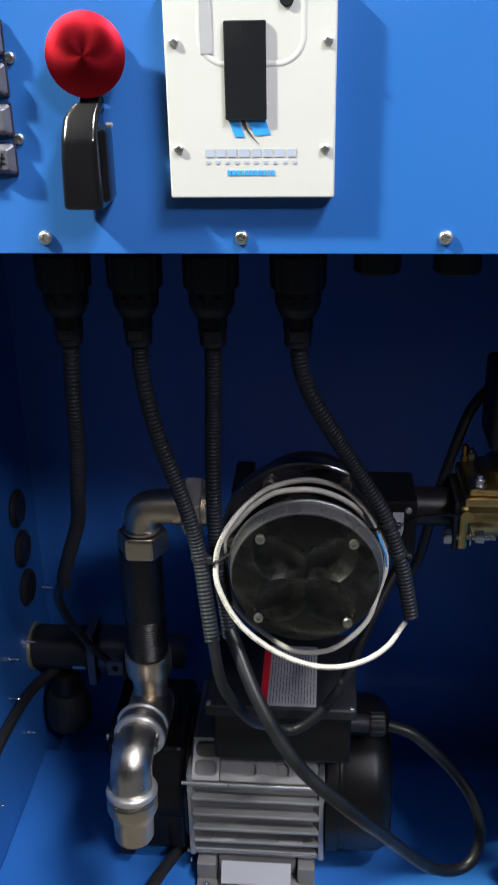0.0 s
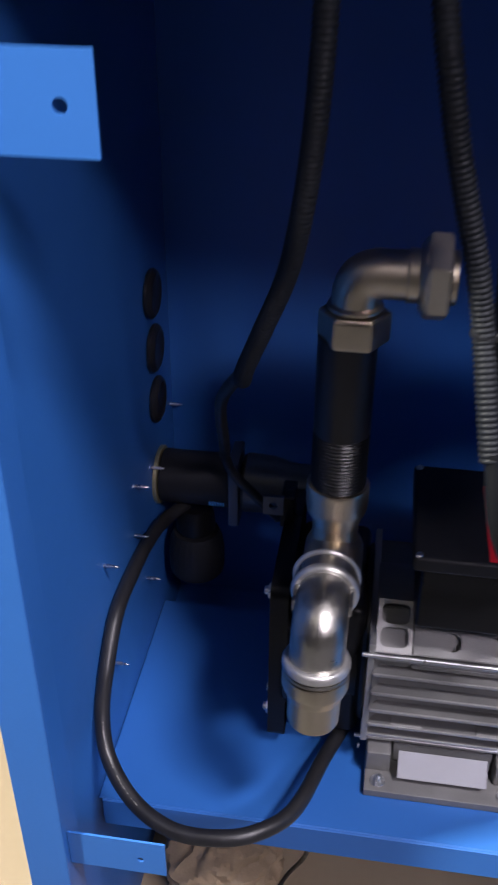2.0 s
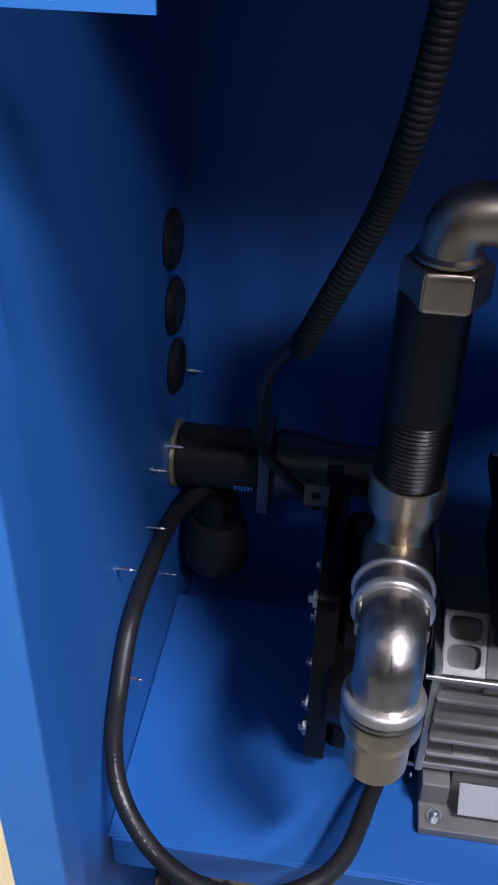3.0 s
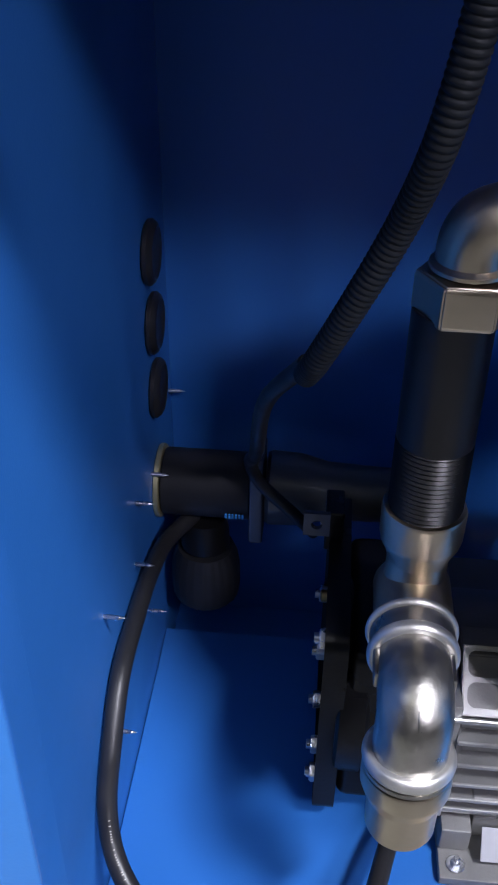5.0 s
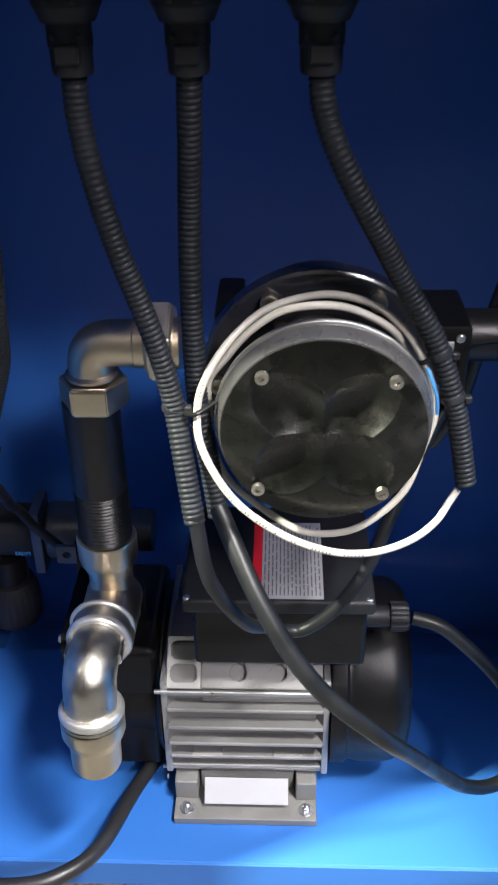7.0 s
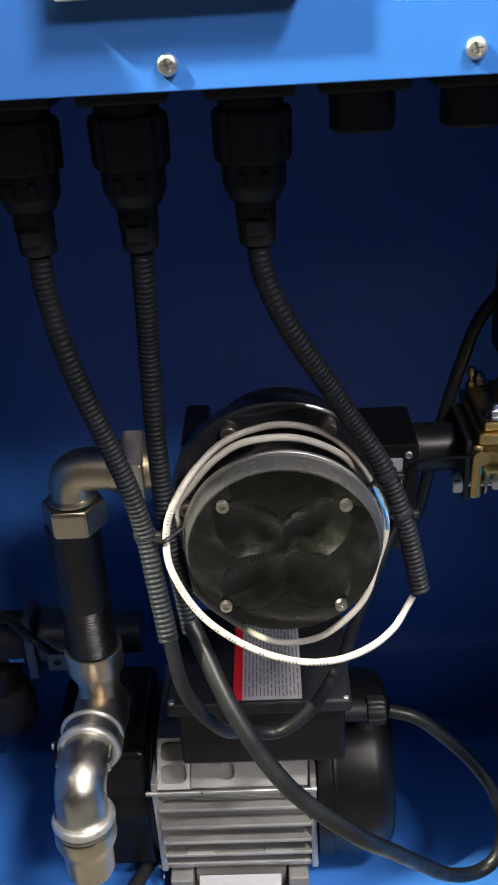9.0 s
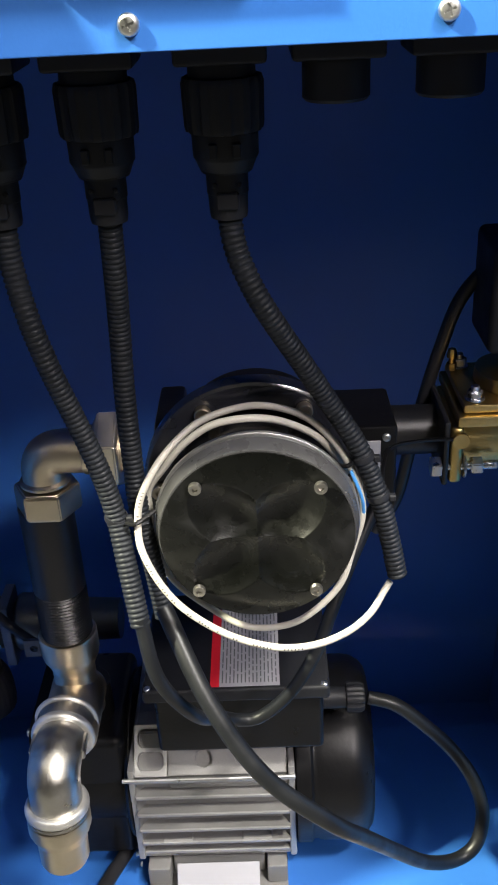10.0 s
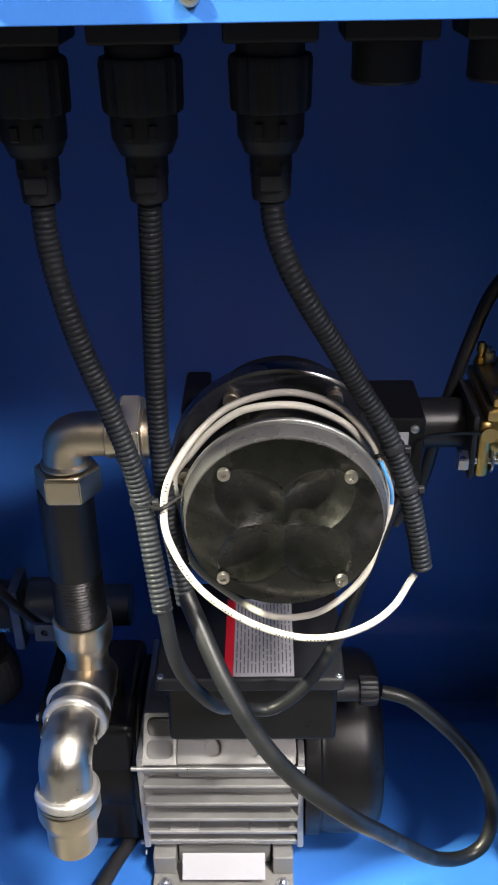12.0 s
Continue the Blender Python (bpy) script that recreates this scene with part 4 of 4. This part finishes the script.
def riser():
    px, py = -0.1068, 0.722
    t = thing("riser_pipe", (px, py, 0.45), "nickel elbow on a black threaded riser pipe with a coupling", "pipe")
    ex = px + 0.0033
    # upper elbow towards the meter
    el = tight_elbow((ex, py, 0.666), (ex, py, 0.690), (ex + 0.036, py, 0.690), 0.0153)
    part("elbow", el, NICKEL, t, "nickel-plated elbow")
    part("elbow_band", hexagon(0.0405, 0.021, (ex, py, 0.6445), "z"), NICKEL, t)
    part("elbow_collar", lathe([(0.0148, 0), (0.0176, 0.0008), (0.0176, 0.0025), (0.0153, 0.0045)], (ex, py, 0.6665), "z", 40), NICKEL, t)
    part("union_nut", hexagon(0.049, 0.0150, (px + 0.0440, py, 0.690), "x"), NICKEL_LIT, t, "nickel union nut, lightened as if lamp-lit")
    part("nut_shoulder", lathe([(0.0165, 0.0), (0.0200, 0.0008), (0.0236, 0.0034), (0.0236, 0.0046), (0.0165, 0.0046)], (ex + 0.0370, py, 0.690), "x", 40), NICKEL_LIT, t)
    part("union_sleeve", lathe(rod(0.0166, 0.030), (ex + 0.030, py, 0.690), "x", 36), NICKEL, t)
    # black pipe with a thread at its foot
    part("pipe", lathe(rod(0.0193, 0.072), (px, py, 0.576), "z", 40), BLACK_IRON, t, "black iron pipe")
    prof, z = [(0, 0.532)], 0.532
    for k in range(16):
        prof += [(0.0182, z), (0.0195, z + 0.0014)]
        z += 0.0028
    prof += [(0.0182, z), (0, z)]
    part("thread", lathe(prof, (px, py, 0), "z", 40), BLACK_IRON, t, "dark screw thread")
    part("coupling", lathe([(0.013, 0.497), (0.0160, 0.498), (0.0180, 0.505), (0.0212, 0.512), (0.0220, 0.516), (0.0222, 0.532), (0.0214, 0.534), (0.017, 0.534)], (px, py, 0), "z", 40), NICKEL, t)
    part("neck", lathe([(0.0195, 0.455), (0.0195, 0.478), (0.0165, 0.486), (0.0165, 0.500), (0.015, 0.502)], (px, py, 0), "z", 36), NICKEL, t)
    part("tee_body", lathe([(0, 0), (0.021, 0), (0.0215, 0.002), (0.0215, 0.055), (0.019, 0.06), (0, 0.06)], (px, py + 0.008, 0.4715), "-y", 40), NICKEL, t)
    part("port_stub", lathe(rod(0.018, 0.05), (px, py + 0.035, 0.40), "z", 32), BLACK_PAINT, t)


def street_elbow():
    x = -0.1095
    t = thing("street_elbow", (x, 0.65, 0.45), "bright galvanised elbow with a tapered plug, in front of the riser", "pipe fitting")
    down = Vector((0, -0.10, -1)).normalized()
    back = Vector((0, 1.0, 0.0)).normalized()
    m_back = back.to_track_quat("Z", "X").to_matrix().to_4x4()
    m_down = down.to_track_quat("Z", "X").to_matrix().to_4x4()
    a, b = Vector((x + 0.0005, 0.6700, 0.4770)), Vector((x - 0.0005, 0.6300, 0.4520))
    knee = Vector((x, 0.6330, 0.4815))
    p, q = knee + back * 0.017, knee + (b - knee).normalized() * 0.011
    arc = [p * (1 - u) ** 2 + knee * 2 * u * (1 - u) + q * u * u for u in [k / 20 for k in range(21)]]
    pts = [a + back * 0.004, a, a.lerp(p, 0.5)] + arc + [q.lerp(b, 0.5), b]
    part("elbow", sweep(pts, 0.0186, 44), GALV, t)
    inner = Vector((x, 0.668, 0.446))
    part("cast_seam", sweep([c + (c - inner).normalized() * 0.0186 for c in pts[14:-1]], 0.0006, 6), GALV, t)
    for side in (-1, 1):
        part("cast_nib", box(x + side * 0.0182 - 0.002, x + side * 0.0182 + 0.002, 0.6480, 0.6665, 0.4760, 0.4850, 0.0012, 2), GALV, t)
    half = [radians(6 * k) for k in range(31)]
    def bead(name, at, m, r, z0, z1, lip):
        """A rounded rolled bead round a socket."""
        mid, w = (z0 + z1) / 2, (z1 - z0) / 2
        prof = [(0.0170, z0)] + [(r - lip + lip * math.sin(h), mid - w * math.cos(h)) for h in half] + [(0.0170, z1)]
        part(name, lathe(prof, at, m=m, seg=56), GALV_BRIGHT, t)
    bead("back_bead", a, m_back, 0.0238, -0.0035, 0.0040, 0.0028)
    part("socket", lathe([(0.0170, 0.0042), (0.0216, 0.0042), (0.0222, 0.0135), (0.0170, 0.0137)], a, m=m_back, seg=48), GALV, t)
    bead("back_ring", a, m_back, 0.0243, 0.0138, 0.0185, 0.0020)
    bead("lower_bead", b, m_down, 0.0232, -0.0035, 0.0050, 0.0030)
    part("lower_lip", lathe([(0.0170, 0.0052), (0.0222, 0.0052), (0.0226, 0.0068), (0.0215, 0.0082), (0.0170, 0.0084)], b, m=m_down, seg=48), GALV, t)
    part("plug", lathe([(0.0170, 0.0086), (0.0220, 0.0088), (0.0226, 0.0100), (0.0226, 0.0185), (0.0212, 0.0225), (0.0190, 0.0275), (0.0182, 0.0300), (0.0178, 0.0490), (0.0164, 0.0520), (0.0110, 0.0530), (0, 0.0530)], b, m=m_down, seg=48), NICKEL, t, "tapered nickel plug")



riser()
street_elbow()


def filter_pipe():
    y, z = 0.890, 0.407
    t = thing("suction_pipe", (-0.2, y, z), "black suction pipe with a clamp through the side panel", "pipe")
    part("wall_ring", lathe(ring(0.022, 0.028, 0.004), (WX + 0.0003, y, z), "x", 40), BRASS_DULL, t, "yellowish metal ring at the panel")
    part("sleeve", lathe([(0, 0.001), (0.0245, 0.001), (0.0255, 0.003), (0.0255, 0.066), (0.024, 0.068), (0, 0.068)], (WX + 0.004, y, z), "x", 40), BLACK_PLASTIC, t)
    part("clamp", box(-0.211, -0.201, y - 0.029, y + 0.012, z - 0.032, z + 0.038, 0.002, 2), CLAMP, t, "dark metal clamp strip")
    part("pipe", lathe([(0, 0), (0.026, 0), (0.028, 0.003), (0.027, 0.025), (0.022, 0.045), (0.020, 0.100), (0, 0.100)], (-0.200, y, z), "x", 40), TEE, t)
    seal = bmesh.new()
    for k in range(6):
        box(-0.2290 + k * 0.0025, -0.2273 + k * 0.0025, y - 0.0262, y - 0.0246, z - 0.0120, z - 0.0080, 0.0003, 1, seal)
    part("seal", seal, CABLE_BLUE, t, "blue toothed seal under the sleeve")
    cap = thing("drain_cap", (-0.250, 0.895, 0.31), "large round black screw cap under the suction pipe", "cap")
    part("knob", lathe([(0, 0), (0.0240, 0), (0.0262, 0.003), (0.0270, 0.012), (0.0270, 0.028), (0.0252, 0.040), (0.0215, 0.049), (0, 0.051)], (-0.2470, 0.888, 0.298), "z", 96, ribs=24, rib=0.0003), BLACK_PLASTIC, cap)
    part("neck", lathe([(0.0120, 0.050), (0.0190, 0.052), (0.0185, 0.066), (0.0160, 0.078), (0.0, 0.078)], (-0.2470, 0.888, 0.298), "z", 40), BLACK_PAINT, cap)



filter_pipe()


def solenoid():
    t = thing("solenoid_valve", (0.2, 0.70, 0.69), "brass solenoid valve with bolted flange beside the flow meter", "valve")
    y, z = 0.715, 0.700
    part("inlet_pipe", lathe(rod(0.0165, 0.05), (0.112, y, z), "x", 32), BLACK_IRON, t)
    part("gasket", box(0.1615, 0.1655, y - 0.034, y + 0.030, z - 0.024, z + 0.022, 0.0018, 2), BLACK_RUBBER, t)
    part("flange", box(0.1657, 0.1745, y - 0.034, y + 0.030, z - 0.023, z + 0.018, 0.0035, 3), BRASS, t)
    part("body", lathe([(0, 0), (0.0205, 0), (0.0225, 0.003), (0.0230, 0.020), (0.0225, 0.070), (0.020, 0.075), (0, 0.075)], (0.1747, y, z - 0.002), "x", 36), BRASS, t)
    part("boss", lathe([(0, 0), (0.0045, 0), (0.0052, 0.0012), (0.0052, 0.004), (0, 0.004)], (0.1715, y - 0.0335, z + 0.0100), "-y", 24), BRASS, t)
    part("bonnet", box(0.1690, 0.252, y - 0.036, y + 0.034, z + 0.0185, z + 0.0265, 0.002, 2), BRASS, t)
    part("bonnet_cover", box(0.1725, 0.248, y - 0.033, y + 0.032, z + 0.0268, z + 0.0330, 0.002, 2), BRASS, t)
    part("bonnet_neck", lathe([(0, 0), (0.026, 0), (0.027, 0.002), (0.026, 0.009), (0.020, 0.012), (0, 0.012)], (0.212, y, z + 0.0332), "z", 36), BRASS, t)
    for xx, yy in ((0.1805, y - 0.025), (0.241, y - 0.025), (0.1805, y + 0.025), (0.241, y + 0.025)):
        hex_bolt((xx, yy, z + 0.0332), 0.0090, 0.0062, "z", ZINC, t, washer=0.0062)
    nip = part("nipple", hexagon(0.0062, 0.0050, (0.1745, y + 0.020, z + 0.0332), "z"), BRASS, t)
    part("nipple_tip", lathe([(0.0020, 0), (0.0020, 0.003), (0.0032, 0.004), (0.0032, 0.008), (0.0020, 0.010), (0, 0.010)], (0.1745, y + 0.020, z + 0.0382), "z", 20), BRASS, nip)
    part("stem", lathe(rod(0.011, 0.020), (0.212, y, z + 0.0452), "z", 28), BRASS, t)
    part("coil", box(0.186, 0.238, y - 0.026, y + 0.026, z + 0.062, z + 0.130, 0.005, 3), BLACK_PLASTIC, t)
    by, bz = y - 0.030, z - 0.0115
    part("bolt_head", hexagon(0.0125, 0.0066, (0.1545, by, bz), "x"), ZINC, t, "zinc-plated bolt head")
    part("stud", lathe(rod(0.0030, 0.036), (0.1610, by, bz), "x", 14), ZINC, t)
    part("washer", lathe(ring(0.003, 0.0078, 0.0018), (0.1748, by, bz), "x", 24), ZINC, t)
    part("nut", hexagon(0.0105, 0.0075, (0.1800, by, bz), "x"), ZINC, t)



solenoid()

# ---- cables ----
solo("signal_lead", tube([(-0.026, 0.5892, 0.6524), (-0.0184, 0.583, 0.6102), (-0.0002, 0.5989, 0.5646), (0.0136, 0.629, 0.532), (0.0249, 0.6373, 0.5209), (0.039, 0.6394, 0.5214), (0.0586, 0.6398, 0.5407), (0.0771, 0.6441, 0.5716), (0.0886, 0.6559, 0.5963), (0.102, 0.6729, 0.622), (0.1165, 0.6893, 0.6464), (0.1288, 0.7013, 0.6657)], 0.0044, 110, 16), GREY_JACKET, "dark grey rubber cable looping in front of the terminal box", "cable", "black cables")
solo("motor_lead", tube([(-0.0145, 0.6087, 0.6425), (0.0105, 0.5734, 0.6019), (0.0409, 0.5565, 0.5576), (0.0801, 0.5574, 0.5142), (0.1080, 0.5840, 0.463), (0.1330, 0.6150, 0.409), (0.1600, 0.6400, 0.3630), (0.1860, 0.6560, 0.3430), (0.2040, 0.6650, 0.3500), (0.2100, 0.6765, 0.3730), (0.2030, 0.6900, 0.3965), (0.1870, 0.7020, 0.4170), (0.1632, 0.7073, 0.4413), (0.1423, 0.7108, 0.4578), (0.1217, 0.7141, 0.4627)], 0.0055, 160, 16), GREY_PVC, "dark grey rubber motor cable hanging in a wide loop", "cable", "black cables")
def power_lead():
    pts = [(-0.0738, 0.7814, 0.2598), (-0.0886, 0.7372, 0.2666), (-0.1021, 0.6897, 0.2811), (-0.1198, 0.6281, 0.2944), (-0.1443, 0.601, 0.2993), (-0.1723, 0.5921, 0.299), (-0.2067, 0.5946, 0.2972), (-0.2393, 0.6104, 0.3022), (-0.2645, 0.6345, 0.3164), (-0.2745, 0.6562, 0.3396), (-0.2745, 0.6787, 0.3707), (-0.2745, 0.7124, 0.3944), (-0.2745, 0.7601, 0.3946), (-0.2745, 0.807, 0.3876), (-0.2707, 0.8511, 0.3798), (-0.2553, 0.8852, 0.3789)]
    t = thing("power_lead", (-0.20, 0.60, 0.30), "thick black power cable sagging over the shelf edge", "cable", "black cables")
    part("jacket", tube(pts, 0.0062, 140, 16), BLACK_RUBBER, t)
    path, _ = spline(pts, 400)
    marks = bmesh.new()
    rng = random.Random(9)
    face = Vector((0.30, -0.62, 0.72)).normalized()
    for k in range(188, 236):
        if rng.random() < 0.5:
            d = (path[k + 1] - path[k]).normalized()
            out = (face - d * face.dot(d)).normalized()
            m = Matrix.Identity(4)
            side = d.cross(out)
            for r in range(3):
                m[r][0], m[r][1], m[r][2], m[r][3] = d[r], side[r], out[r], (path[k] + out * 0.0062)[r]
            join(marks, turned(box(-0.0002, 0.0002, -0.0006, 0.0006, -0.0002, 0.00012), m))
    part("print", marks, CABLE_WHITE, t, "small white print", smooth=0)


power_lead()
solo("coil_lead", tube([(0.128, 0.745, 0.600), (0.142, 0.740, 0.631), (0.150, 0.738, 0.672), (0.158, 0.738, 0.711), (0.167, 0.738, 0.747), (0.179, 0.735, 0.785), (0.205, 0.735, 0.815)], 0.0045, 70, 14), BLACK_RUBBER, "black cable up to the valve coil", "cable", "black cables")
solo("filter_lead", tube([(-0.1713, 0.6992, 0.6274), (-0.1917, 0.734, 0.583), (-0.2005, 0.7928, 0.509), (-0.2079, 0.8355, 0.4696), (-0.2018, 0.8505, 0.4405), (-0.1803, 0.8465, 0.421), (-0.1626, 0.8541, 0.3957)], 0.0045, 60, 14), BLACK_RUBBER, "black cable from a conduit to the suction pipe", "cable", "black cables")


# ---- below the shelf ----
def sack():
    bm = bmesh.new()
    bmesh.ops.create_uvsphere(bm, u_segments=96, v_segments=48, radius=1)
    for v in bm.verts:
        fold = 1 - abs(noise.noise(v.co * 2.6 + Vector((3, 1, 7)))) * 2
        n = noise.noise(v.co * 1.7) * 0.16 + fold * 0.14 + (1 - abs(noise.noise(v.co * 6.5)) * 2) * 0.06
        v.co = Vector((v.co.x * 0.060, v.co.y * 0.060, max(-0.9, v.co.z) * 0.052)) * (0.9 + n)
    low = min(v.co.z for v in bm.verts)
    turned(bm, Matrix.Translation((-0.195, 0.745, -low)))
    solo("sack", bm, SACKING, "crumpled brown sacking on the floor under the shelf", "sack")

    for k in range(4):
        w = box(-0.2775 + 0.0245 * k, -0.2545 + 0.0245 * k, 0.805 + 0.004 * (k % 2), 0.86, 0.0004, 0.030 + 0.003 * (k % 3), 0.0012, 1)
        solo("wood_block", w, WOOD, "small pale wooden block on the floor under the shelf", "wood block", "wood blocks")
    solo("cord", tube([(-0.115, 0.70, 0.16), (-0.112, 0.715, 0.12), (-0.118, 0.735, 0.07), (-0.135, 0.745, 0.02), (-0.16, 0.70, 0.004), (-0.20, 0.66, 0.004)], 0.0022, 60, 10), BLACK_RUBBER, "thin dark cord beside the sacking", "cord")


sack()
